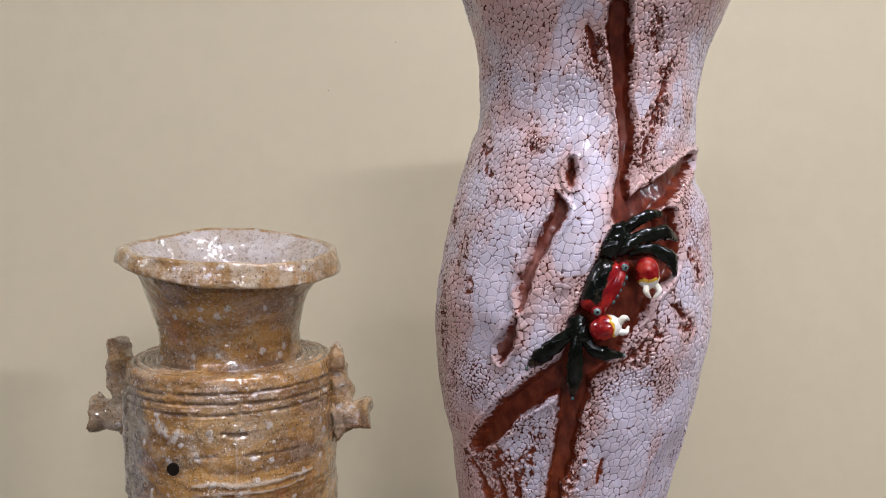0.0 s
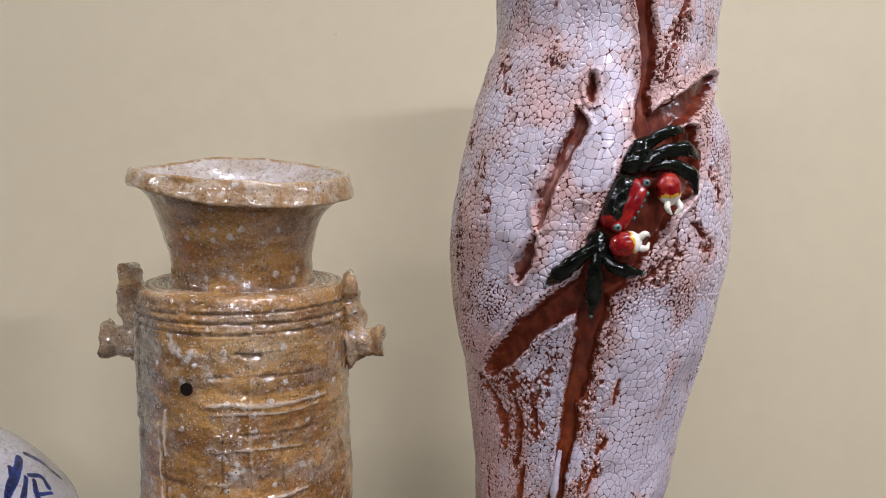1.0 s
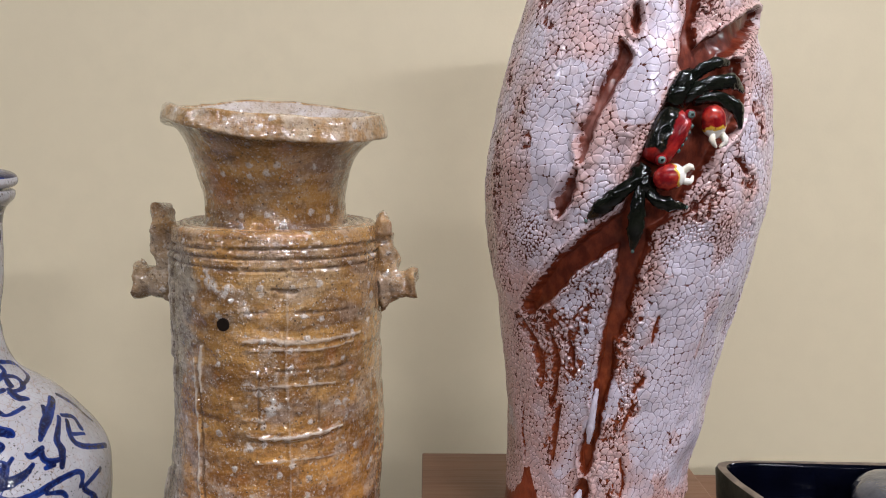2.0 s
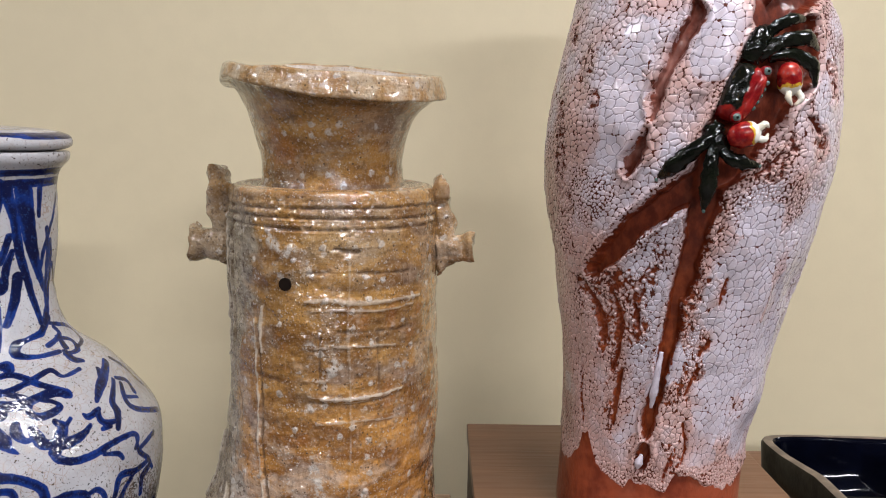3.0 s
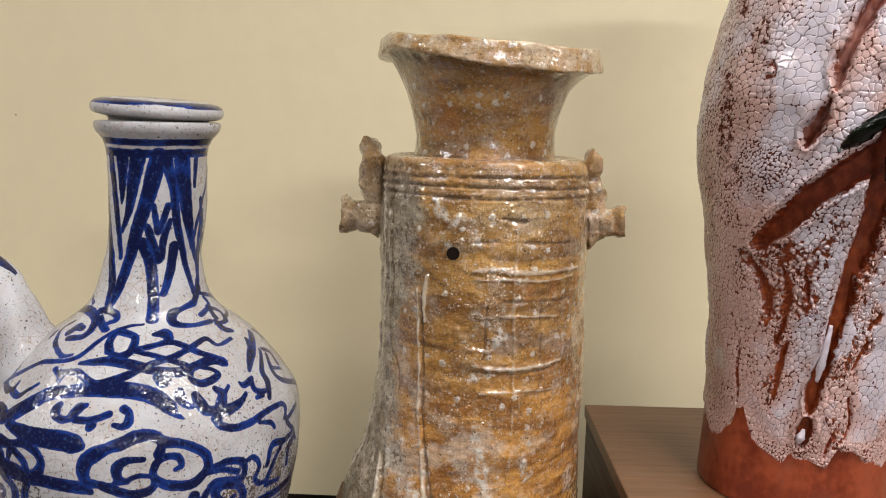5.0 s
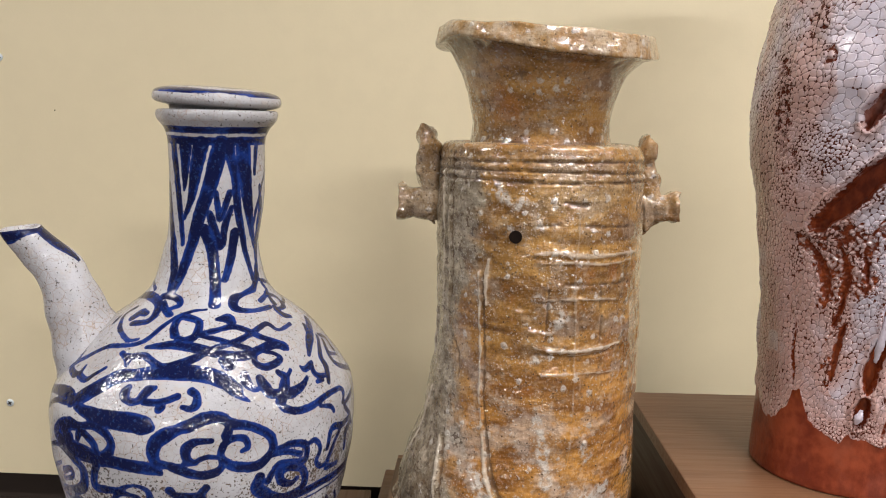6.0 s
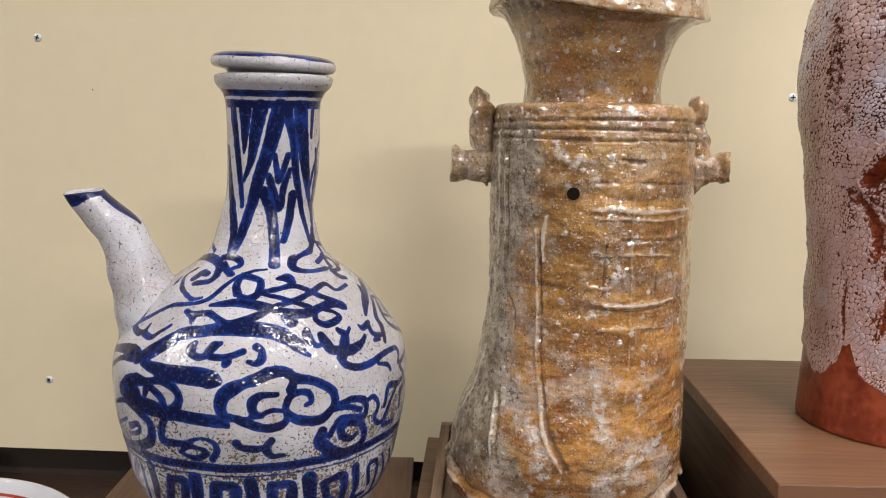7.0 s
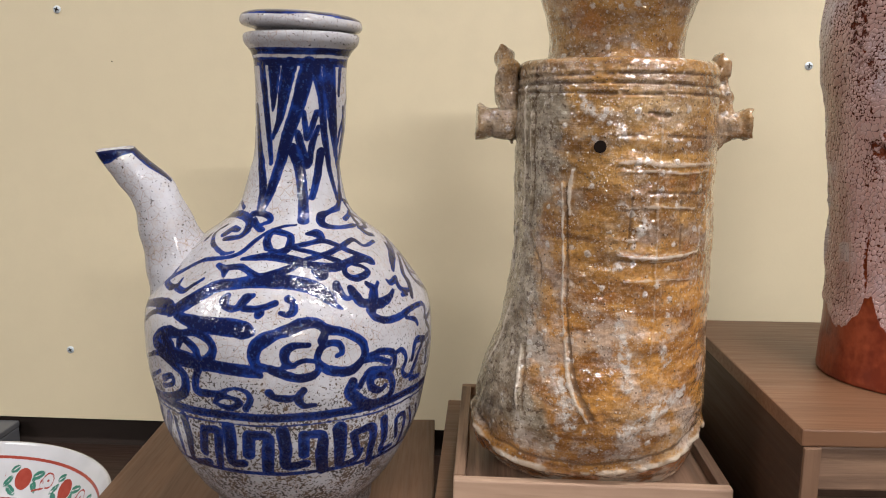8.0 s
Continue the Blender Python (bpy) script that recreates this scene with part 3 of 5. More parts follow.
# ---- wooden stands ----
def display_box(label, x0, x1, y0, y1, z0, z1, turn=0, lip=0.0100, top=None):
    cx, cy = (x0 + x1) / 2, (y0 + y1) / 2
    hx, hy, h = (x1 - x0) / 2, (y1 - y0) / 2, z1 - z0
    ob = thing("wooden_box", label, "wooden box", (cx, cy, z0), turn, group="wooden display boxes")
    part("lid", block(-hx, hx, -hy, hy, h - lip, h, bevel=0.0011), top or BOX_WOOD, ob)
    i = 0.0015
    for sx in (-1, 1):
        part("side_panel", block(min(sx * (hx - i), sx * (hx - i - 0.009)), max(sx * (hx - i), sx * (hx - i - 0.009)), -hy + i, hy - i, 0, h - lip - 0.0003), BOX_SIDE_SHADED, ob)
    part("back_panel", block(-hx + i + 0.0095, hx - i - 0.0095, hy - i - 0.009, hy - i, 0, h - lip - 0.0003), BOX_SIDE_SHADED, ob)
    for sx in (-1, 1):
        part("stile", block(min(sx * (hx - i), sx * (hx - i - 0.0092)), max(sx * (hx - i), sx * (hx - i - 0.0092)), -hy + i - 0.003, -hy + i - 0.0002, 0, h - lip - 0.0003, bevel=0.0006), BOX_STILE, ob)
    f0 = -hy + i + 0.002
    rail = h - lip - 0.0005
    z = rail
    while z - 0.026 > 0.004:
        part("front_slat", block(-hx + i + 0.0095, hx - i - 0.0095, f0, f0 + 0.007, z - 0.026, z - 0.0006), BOX_FRONT, ob)
        z -= 0.032
    part("inner_panel", block(-hx + i + 0.0095, hx - i - 0.0095, f0 + 0.009, f0 + 0.013, 0, rail), BOX_SIDE_SHADED, ob)
    return ob


display_box("brown wooden box with a flat lid under the crackled vase", -0.0415, 0.1645, 0.4005, 0.6365, TABLE, 0.0515, 1.4)
display_box("brown wooden box under the blue and white ewer", -0.4815, -0.2465, 0.41, 0.648, TABLE, -0.05, 3.5, top=BOX_LID_SHADED)
display_box("brown wooden box under the square tray", -0.2425, -0.047, 0.436, 0.662, TABLE, -0.034)
display_box("dark wooden box under the navy dish", 0.175, 0.52, 0.46, 0.75, TABLE, -0.0126)

tray = thing("square_tray", "shallow square wooden tray holding the tan stoneware vase", "tray", (-0.1428, 0.5435, -0.034))
tx, ty, tw, thh = 0.0868, 0.093, 0.0075, 0.0245
part("tray_floor", block(-tx + tw, tx - tw, -ty + tw, ty - tw, 0, 0.017), TRAY_WOOD_Y_SHADED, tray)
for s in (-1, 1):
    part("tray_wall", block(s * tx - (tw if s > 0 else 0), s * tx + (0 if s > 0 else tw), -ty + tw, ty - tw, 0, thh), TRAY_WOOD_Y_SHADED, tray)
    part("tray_wall", block(-tx, tx, s * ty - (tw if s > 0 else 0), s * ty + (0 if s > 0 else tw), 0, thh - 0.0002), TRAY_WOOD, tray)


# ---- crackled vase with a crab ----
def polar(text):
    """Points "angle,height ..." (degrees, millimetres) as an array."""
    return np.array([[float(v) for v in p.split(",")] for p in text.split()])


def widths(text):
    return [float(v) / 2000 for v in text.split("/")]


CRAB_VASE_AT = (0.0776, 0.494, 0.0515)
CRAB_VASE_PROFILE = [(0.0515, 0.0538, -0.0107), (0.0535, 0.0556, -0.0106), (0.064, 0.0553, -0.0105), (0.086, 0.0552, -0.0097), (0.108, 0.0561, -0.0085), (0.13, 0.0589, -0.0065), (0.15, 0.0605, -0.0055), (0.175, 0.0633, -0.0051), (0.2, 0.0675, -0.0040), (0.227, 0.0734, -0.0031), (0.25, 0.0773, -0.0024), (0.276, 0.0801, -0.0007), (0.3, 0.0799, 0.0006), (0.33, 0.0759, 0.0019), (0.345, 0.073, 0.0027), (0.36, 0.0677, 0.0013), (0.38, 0.0641, 0.0046), (0.39, 0.0621, 0.0069), (0.41, 0.0623, 0.0078), (0.43, 0.065, 0.0093), (0.45, 0.0719, 0.011), (0.46, 0.076, 0.011), (0.472, 0.080, 0.011)]
CHANNELS = [
    ("10.4/12.8/11.0/10.4/8.6/7.3/8.6/12.2", "0,445 2,432 5,418 8,397 12,379 12,363 10,351 9,341"),
    ("8.0/9.5/11/12.2/13", "69,370 46,364 34,356 22,348 11,341"),
    ("24/30/32/32/30/25/17", "16,337 15,326 11,312 7,298 2,284 -2,269 -8,260"),
    ("11/12/13/10", "29,338 30,326 26,312 18,301"),
    ("15.3/14.1/13.5/12.8/9", "-10,260 -19,250 -31,237 -42,221 -51,209"),
    ("15.3/13.5/11.6/11/10.6", "-5,257 -6,241 -8,225 -9,210 -10,202"),
    ("10.6/9.1/9.7/8.8/7.3/9.7/9/5", "-10,208 -12,199 -12,183 -13,167 -15,150 -18,133 -18,123 -18,116"),
    ("8/10.5/9", "-18,110 -18,105 -19,98"),
]
# the slit beside the swollen ridge, washed over with thin pink glaze
WASHED = [
    ("3.7/6.1/4.9", "-12,368 -11,362 -11,356"), ("4.3/7.9/7.3/5.5/6.2/5.6/6.8/6.8/3.0", "-17,350 -16,343 -18,336 -20,331 -22,324 -24,317 -26,310 -27,301 -27,292"),
    ("3.1/6.7/6.1/2.4", "-29,286 -31,278 -33,272 -35,263"),
]
TORN = [("2.4/5/3", "-12,436 -9,428 -7,419"), ("2.2/4.4/2.2", "30,416 29,408 25,399"), ("2/2.8/2.4", "26,398 24,392 23,387"), ("2.4/3.2/2", "22,381 21,376 21,368"),
        ("2.4/3.0/1.4", "46,314 46,307 43,301"), ("3/3.4", "33,293 37,287"), ("3/2.4", "20,275 16,268"),
        ("2.4/3.9/1.4", "-36,173 -38,162 -41,153"), ("2.4/5.0/4.6/1.8", "-35,154 -37,142 -38,128 -38,119"), ("1.2/2.4/1.4", "-62,152 -62,131 -60,112"),
        ("2/3/1.4", "9,210 8,202 8,196"), ("2/3/1.4", "7,175 4,170 2,165"), ("2/3/1.6", "3,159 0,150 -2,143"), ("2.2/2.6/1.8", "0,126 4,112 3,102"), ("1.4/2.6/1.2", "-3,108 -5,98 -6,90"),
        ("3/6/7/3", "-58,200 -50,190 -46,178 -45,168"), ("2/5/5/2", "-40,198 -37,188 -36,178 -38,170"), ("2/3.4/2", "-30,196 -28,187 -27,180")]
ROUGH_AT = [("12/24/28/15", "-55,200 -44,197 -36,186 -41,172"), ("10/11/7", "-34,205 -28,193 -25,183"), ("8/12/8", "-13,438 -10,430 -6,416"), ("5/7/7/5", "30,416 28,400 23,386 20,365"), ("4/6", "17,441 18,427"),
            ("4/6/3", "46,316 46,307 43,299"), ("7/9/7", "23,280 18,270 12,266"), ("5/6/5", "30,300 36,290 40,280"), ("5/6/6/5", "-3,232 -4,203 -5,171 -6,140"), ("4/5/4", "8,212 5,172 0,140"),
            ("5/6/5", "-27,245 -22,225 -22,205"), ("5/6", "-58,330 -50,300"), ("4/4", "-34,395 -30,375"), ("4.2/4.8", "-47,313 -43,301"), ("5.6/6.2", "-60,375 -48,353"),
            ("3.3/3.3", "-75,344 -77,338"), ("4/5/4", "-38,175 -39,150 -40,118"), ("5/7/6", "-8,118 -4,104 2,94"), ("6/8/6", "-72,300 -70,270 -66,240")]

PLATES = [("16/24/24/20", "48,240 46,200 44,160 40,110"), ("16/30/34/30/20", "22,245 20,215 18,185 16,150 12,110"), ("10/18/20/18", "-6,370 -2,358 -4,345 -8,322"), ("14/20/14", "-35,335 -38,305 -42,275"), ("10/14/12", "-15,445 -28,415 -30,395"), ("12/14/12", "-10,175 -14,150 -30,120"), ("10/12", "-12,395 -5,375")]


def crab_vase():
    ob = thing("crab_vase", "tall white crackle-glazed vase over red clay with a modelled crab", "vase", CRAB_VASE_AT)
    rows, along = resample(CRAB_VASE_PROFILE, 0.0005)
    th = angles(640, 70, 112)
    z, r, shift = rows[:, 0], np.repeat(rows[:, 1:2], len(th), 1), rows[:, 2]
    u = np.broadcast_to(th * 0.072, r.shape)
    v = np.broadcast_to(z[:, None], r.shape)
    clay = np.full(r.shape, 0.02)
    for w, text in CHANNELS:
        p = polar(text)
        line = curve_through(np.stack([np.radians(p[:, 0]) * 0.072, p[:, 1] / 1000], 1))
        stroke_distance(clay, u, v, line, widths(w))
    washed = np.full(r.shape, 0.02)
    for w, text in WASHED:
        p = polar(text)
        stroke_distance(washed, u, v, curve_through(np.stack([np.radians(p[:, 0]) * 0.072, p[:, 1] / 1000], 1)), widths(w))
    clay = np.minimum(clay, washed)
    clay = clay + 0.0011 * fractal(u * 85, v * 85, 15)
    carved = smoothstep(0.0008, -0.0022, clay + 0.0009 * fractal(u * 160, v * 160, 5))
    torn = np.full(r.shape, 0.02)
    for w, text in TORN:
        p = polar(text)
        stroke_distance(torn, u, v, curve_through(np.stack([np.radians(p[:, 0]) * 0.072, p[:, 1] / 1000], 1)), widths(w))
    carved = np.maximum(carved, 0.4 * smoothstep(0.001, -0.0015, torn))
    channel = clay
    clay = np.minimum(clay, torn)
    rough = np.full(r.shape, 0.02)
    for w, text in ROUGH_AT:
        p = polar(text)
        stroke_distance(rough, u, v, curve_through(np.stack([np.radians(p[:, 0]) * 0.072, p[:, 1] / 1000], 1)), widths(w))
    rough = smoothstep(0.006, -0.004, rough + 0.006 * fractal(u * 90, v * 90, 12))
    hem = np.interp(np.degrees(th), [-110, -91, -81, -70, -62, -59, -55, -47, -36, -27, -25, -12, -4, 1, 11, 27, 35, 46, 54, 110], [0.098, 0.093, 0.087, 0.088, 0.099, 0.109, 0.108, 0.093, 0.086, 0.083, 0.089, 0.085, 0.082, 0.094, 0.094, 0.085, 0.080, 0.083, 0.086, 0.098])
    hem = np.where((th > radians(112)), 0.095, hem)[None, :] + 0.0025 * fractal(u * 120, v * 15, 31)
    bare_foot = v - hem
    clay = np.minimum(clay, np.clip(bare_foot, -0.02, 0.02))
    glazed = smoothstep(-0.0002, 0.0012, bare_foot)
    lumps = fractal(u * 60, v * 45, 3) * 0.0010 + fractal(u * 24, v * 18, 8) * 0.0013
    plate = np.full(r.shape, 0.02)
    for w, text in PLATES:
        p = polar(text)
        stroke_distance(plate, u, v, curve_through(np.stack([np.radians(p[:, 0]) * 0.072, p[:, 1] / 1000], 1)), widths(w))
    plate = smoothstep(0.005, -0.004, plate + 0.005 * fractal(u * 70, v * 70, 51))
    # the crawled glaze: plates, beads and fine beads, each piece domed, some gone where the glaze is torn
    wu, wv = u + 0.0007 * fractal(u * 260, v * 260, 201, 2), v + 0.0007 * fractal(u * 260, v * 260, 205, 2)
    fine = (fractal(u * 28, v * 24, 211) + 0.9 * rough + 0.5 * smoothstep(0.006, 0.0, clay) - 1.3 * plate) > 0.48
    flat = (plate + 0.35 * fractal(u * 30, v * 26, 215) > 0.30) & ~fine
    kinds = [cell_field(wu, wv, size, seed, jit) for size, seed, jit in ((0.0043, 221, 0.9), (0.0033, 225, 0.95), (0.0021, 229, 1.0))]
    pick = lambda i: np.where(fine, kinds[2][i], np.where(flat, kinds[0][i], kinds[1][i]))
    cell, junction, tone = pick(0), pick(1), pick(2)
    dome = lambda w: 1 - (1 - np.clip(cell / w, 0, 1)) ** 2.2
    pieces = np.where(fine, 0.00050 * dome(0.0008) * (0.4 + 1.2 * tone), np.where(flat, 0.00013 * dome(0.0004) + 0.00016 * tone, 0.00034 * dome(0.0009) * (0.3 + 1.4 * tone)))
    gone = (tone < 0.60 * rough - 0.14 + 0.25 * fractal(u * 200, v * 110, 235)) & (rough > 0.12) & ~flat
    clay = np.where(gone, np.minimum(clay, -np.minimum(cell, 0.004)), clay)
    pieces = np.where(gone, -0.0009 * dome(0.0006), pieces)
    # swollen ridge beside the thin channel
    ridge = np.full(r.shape, 0.02)
    p = polar("-7,371 -1,361 -4,345 -7,325 -13,306")
    stroke_distance(ridge, u, v, curve_through(np.stack([np.radians(p[:, 0]) * 0.072, p[:, 1] / 1000], 1)), [0.005, 0.008, 0.008, 0.008, 0.004])
    r = r + glazed * (lumps + 0.0006 + pieces * (1 - carved)) + 0.0032 * smoothstep(0.004, -0.006, ridge) - 0.0056 * carved + 0.0017 * np.exp(-((channel - 0.0020) / 0.0013) ** 2) * glazed
    lip = smoothstep(0.458, 0.472, z)[:, None]
    r = r + lip * 0.0025 * fractal(u * 40, v * 0 + 3.3, 41)
    co = turned(z, r, shift, th)
    co[..., 1] += (0.008 * smoothstep(0.27, 0.06, z))[:, None]
    co[..., 2] += lip * 0.004 * fractal(u * 25, v * 0, 43) - CRAB_VASE_AT[2]
    # turned over at the mouth and down inside
    top = co[-1]
    centre = np.array([0.011, 0.0, 0.0])
    inner = []
    for k, (inward, down) in enumerate([(0.002, -0.0025), (0.005, -0.002), (0.0075, 0.002), (0.018, 0.02), (0.032, 0.05), (0.034, 0.1)]):
        d = (top - centre) * [1, 1, 0]
        d /= np.linalg.norm(d, axis=1, keepdims=True)
        inner.append(top - d * inward - [0, 0, down])
    co = np.concatenate([co, np.array(inner)])
    pad = lambda f, value: np.concatenate([f, np.full((len(inner), len(th)), value)])
    foot = np.broadcast_to(smoothstep(0.11, 0.10, z)[:, None], rough.shape)
    thin = np.broadcast_to(smoothstep(0.14, 0.09, z)[:, None] * 0.8 + 0.75 * smoothstep(-0.3, -1.1, th)[None, :] * smoothstep(0.36, 0.2, z)[:, None] + 0.4 * smoothstep(0.30, 0.42, z)[:, None], rough.shape)
    me = sheet(co, wrap=True, fields={"wash": pad(smoothstep(0.003, 0.0, washed), 0.0), "plate": pad(flat.astype(float), 0.0), "fine": pad(fine.astype(float), 0.0), "cell": pad(cell, 0.002), "junction": pad(junction, 0.002), "tone": pad(tone, 0.5), "clay": pad(clay, 0.02), "rough": pad(rough, 0.0), "foot": pad(foot, 0.0), "thin": pad(thin, 0.0)})
    part("vase_body", me, CRAWLED, ob)
    foot_disc = co[0].copy()
    part("vase_base", sheet(np.array([foot_disc, foot_disc * [0.9, 0.9, 1] + [-0.001, 0.0008, 0.001], foot_disc * [0.02, 0.02, 1] + [-0.0103, 0.0078, 0.004]]), wrap=True), CRAWLED, ob)

    def on(deg, mm, out=0.0):
        """A place on the vase's wall, out metres off it, with its outward direction."""
        zz = mm / 1000
        rr, sh = np.interp(zz, rows[:, 0], rows[:, 1]), np.interp(zz, rows[:, 0], rows[:, 2])
        a = radians(deg)
        d = Vector((math.sin(a), -math.cos(a), 0))
        return Vector((sh, 0.008 * float(smoothstep(0.27, 0.06, zz)), zz - CRAB_VASE_AT[2])) + d * (rr + out), d

    def lump(points, radii, flat=1.0, seed=0, n=14, normal=None):
        """A bent, tapered body along points; flat squeezes it towards the vase's wall."""
        line = curve_through([tuple(p) for p in points], 7)
        rad = np.interp(np.linspace(0, 1, len(line)), np.linspace(0, 1, len(radii)), radii)
        out = np.array(normal)
        rings = []
        for i, p in enumerate(line):
            t = line[min(i + 1, len(line) - 1)] - line[max(i - 1, 0)]
            t /= np.linalg.norm(t)
            side = np.cross(t, out)
            side /= np.linalg.norm(side)
            up = np.cross(side, t)
            a = np.linspace(0, 2 * math.pi, n, endpoint=False)
            dent = 1 + 0.16 * np.sin(2.1 * i + 3 * a + seed) * np.sin(0.9 * i + seed) + 0.10 * np.sin(5 * a + 1.7 * i)
            rings.append(p + rad[i] * dent[:, None] * (np.cos(a)[:, None] * side + flat * np.sin(a)[:, None] * up))
        return sheet(np.array(rings), wrap=True, cap=True)

    def blob(deg, mm, out, size, tilt, n=26):
        """A rounded pebble on the wall: size along, across, off the wall; tilt turns it on the wall."""
        p, d = on(deg, mm, out)
        side = Vector((0, 0, 1)).cross(d).normalized()
        m = Matrix((side, Vector((0, 0, 1)), d)).transposed().to_4x4()
        bm = bmesh.new()
        bmesh.ops.create_uvsphere(bm, u_segments=n, v_segments=n // 2, radius=1.0)
        for w in bm.verts:
            w.co = Vector([math.copysign(abs(c) ** 0.85, c) * s for c, s in zip(w.co, (size[1], size[0], size[2]))])
        bm.transform(Matrix.Translation(p) @ m @ Matrix.Rotation(radians(tilt), 4, "Z"))
        return bm

    # the crab lies across the wide bare patch, its face to the right
    def carapace(deg, mm, out, half_long, half_wide, high, tilt):
        """A rounded, slightly waisted shell; red: signed distance to the painted border along the face and the lower end."""
        p, d = on(deg, mm, out)
        side = Vector((0, 0, 1)).cross(d).normalized()
        m = Matrix((side, Vector((0, 0, 1)), d)).transposed() @ Matrix.Rotation(radians(tilt), 3, "Z")
        a = np.linspace(0, 2 * math.pi, 64, endpoint=False)
        q = lambda c, e: np.sign(c) * np.abs(c) ** e
        rings, red = [], []
        for k in range(15):
            f = 1 - k / 14.3
            x, y = q(np.cos(a), 0.62) * f, q(np.sin(a), 0.62) * f
            z = (1 - f ** 2.6) ** 0.5 if k else -0.7
            bumps = 0.05 * np.sin(x * 7 + 1) * np.cos(y * 6) - 0.10 * np.exp(-((x - 0.25 - 0.15 * y) / 0.10) ** 2) * (f < 0.95)
            rings.append(np.stack([x * half_wide * (1 + 0.10 * y), y * half_long, (z + bumps) * high], 1))
            red.append(np.minimum(np.minimum(0.0 - x - 0.10 * np.sin(3 * y), y + 0.60 + 0.08 * np.sin(5 * x)), 2.0))
        co = np.array(rings) @ np.array(m).T + np.array(p)
        return sheet(co, wrap=True, cap="end", fields={"red": np.array(red)})

    crab = part("crab", carapace(1.2, 304.5, 0.0006, 0.0150, 0.0092, 0.0082, -25), CRAB_SHELL, ob, "glossy black and red modelled crab")
    for deg, mm in ((8.0, 315.0), (-0.8, 293.0)):
        part("eye_rim", blob(deg, mm, 0.0056, (0.0027, 0.0027, 0.0022), 0, 20), CRAB_RED, crab, "red ring round the eye", smooth=True)
        part("eye", blob(deg, mm, 0.0070, (0.0019, 0.0019, 0.0015), 0, 18), CRAB_EYE, crab, "pale green ringed eye", smooth=True)
        part("pupil", blob(deg, mm, 0.0079, (0.0009, 0.0009, 0.0008), 0, 12), CRAB_BLACK, crab, smooth=True)
    for i in range(5):
        part("tooth", blob(9.0 - i * 1.05, 309.5 - i * 3.0, 0.0030, (0.0014, 0.0013, 0.0030), -25, 12), CRAB_EYE, crab, smooth=True)

    def claw(deg, mm, tilt, size, tips):
        p, d = on(deg, mm, 0.0056)
        side = Vector((0, 0, 1)).cross(d).normalized()
        m = np.array(Matrix((side, Vector((0, 0, 1)), d)).transposed() @ Matrix.Rotation(radians(tilt), 3, "Z"))
        t, a = np.linspace(-1, 1, 26), np.linspace(0, 2 * math.pi, 32, endpoint=False)
        r = np.sqrt(np.clip(1 - np.abs(t) ** 2.3, 0.004, 1)) * np.where(t > 0, 1 - 0.22 * t ** 2, 1)
        co = np.stack([r[:, None] * np.cos(a) * size[1], t[:, None] * size[0] + 0 * a, r[:, None] * np.sin(a) * size[2]], -1)
        co *= 1 + 0.03 * fractal(co[..., :1] * 300 + 5, co[..., 1:2] * 300, 171)
        c = part("claw", sheet(co @ m.T + np.array(p), wrap=True, cap=True, fields={"along": t[:, None] + 0 * a}), CRAB_CLAW, crab, "glossy red claw with white pincers")
        for pts, rad in tips:
            q = [on(*w)[0] for w in pts]
            part("pincer", lump(q, [0.72 * w for w in rad], 0.9, normal=on(pts[0][0], pts[0][1])[1]), CRAB_WHITE, c)

    claw(16.8, 311.6, 187, (0.0084, 0.0064, 0.0058), [([(15.8, 306.0, 0.007), (15.4, 302.5, 0.008), (17.4, 299.4, 0.007)], [0.0024, 0.0021, 0.0009]), ([(19.2, 306.0, 0.007), (20.2, 302.5, 0.008), (18.6, 299.2, 0.007)], [0.0024, 0.0022, 0.0009])])
    claw(2.6, 284.9, -74, (0.0084, 0.0066, 0.0058), [([(6.0, 287.2, 0.007), (8.2, 290.0, 0.008), (10.4, 288.6, 0.006)], [0.0026, 0.0022, 0.0007]), ([(6.2, 283.2, 0.007), (8.8, 282.8, 0.008), (10.4, 285.4, 0.006)], [0.0026, 0.0021, 0.0007])])

    def leg(points, rad, flat=0.5):
        q = [on(*p)[0] for p in points]
        part("leg", lump(q, [0.84 * w for w in rad], flat, seed=points[-1][0], n=20, normal=on(*points[1])[1]), CRAB_BLACK, crab, "glossy black leg")

    # upper legs, and the knot where they meet
    leg([(3.0, 320, 0.002), (4.5, 326, 0.004), (7, 333, 0.004), (10, 337, 0.001)], [0.0052, 0.0062, 0.0052, 0.0014], 0.6)
    leg([(7, 331, 0.003), (12, 337, 0.005), (18, 340.5, 0.005), (24.5, 341, 0.003)], [0.0034, 0.0036, 0.0034, 0.0018])
    leg([(8, 326, 0.003), (15, 330, 0.006), (24, 331.5, 0.006), (33, 327, 0.002)], [0.0034, 0.0042, 0.0046, 0.0012])
    leg([(10, 322, 0.002), (18, 323.5, 0.005), (26, 318.5, 0.006), (31, 308.5, 0.002)], [0.0030, 0.0038, 0.0046, 0.0012])
    leg([(6, 321, 0.003), (9, 325, 0.006), (13, 328.5, 0.006), (17, 333, 0.003)], [0.0030, 0.0034, 0.0026, 0.0010])
    # lower legs
    leg([(-5, 290, 0.002), (-8, 283, 0.004), (-14, 275, 0.006), (-19, 268, 0.005), (-23.5, 262, 0.001)], [0.0034, 0.0036, 0.0046, 0.0050, 0.0012])
    leg([(-5, 288, 0.002), (-6.5, 277, 0.005), (-6.6, 267, 0.006), (-6.4, 257, 0.005), (-6.2, 247, 0.001)], [0.0034, 0.0034, 0.0046, 0.0048, 0.0012])
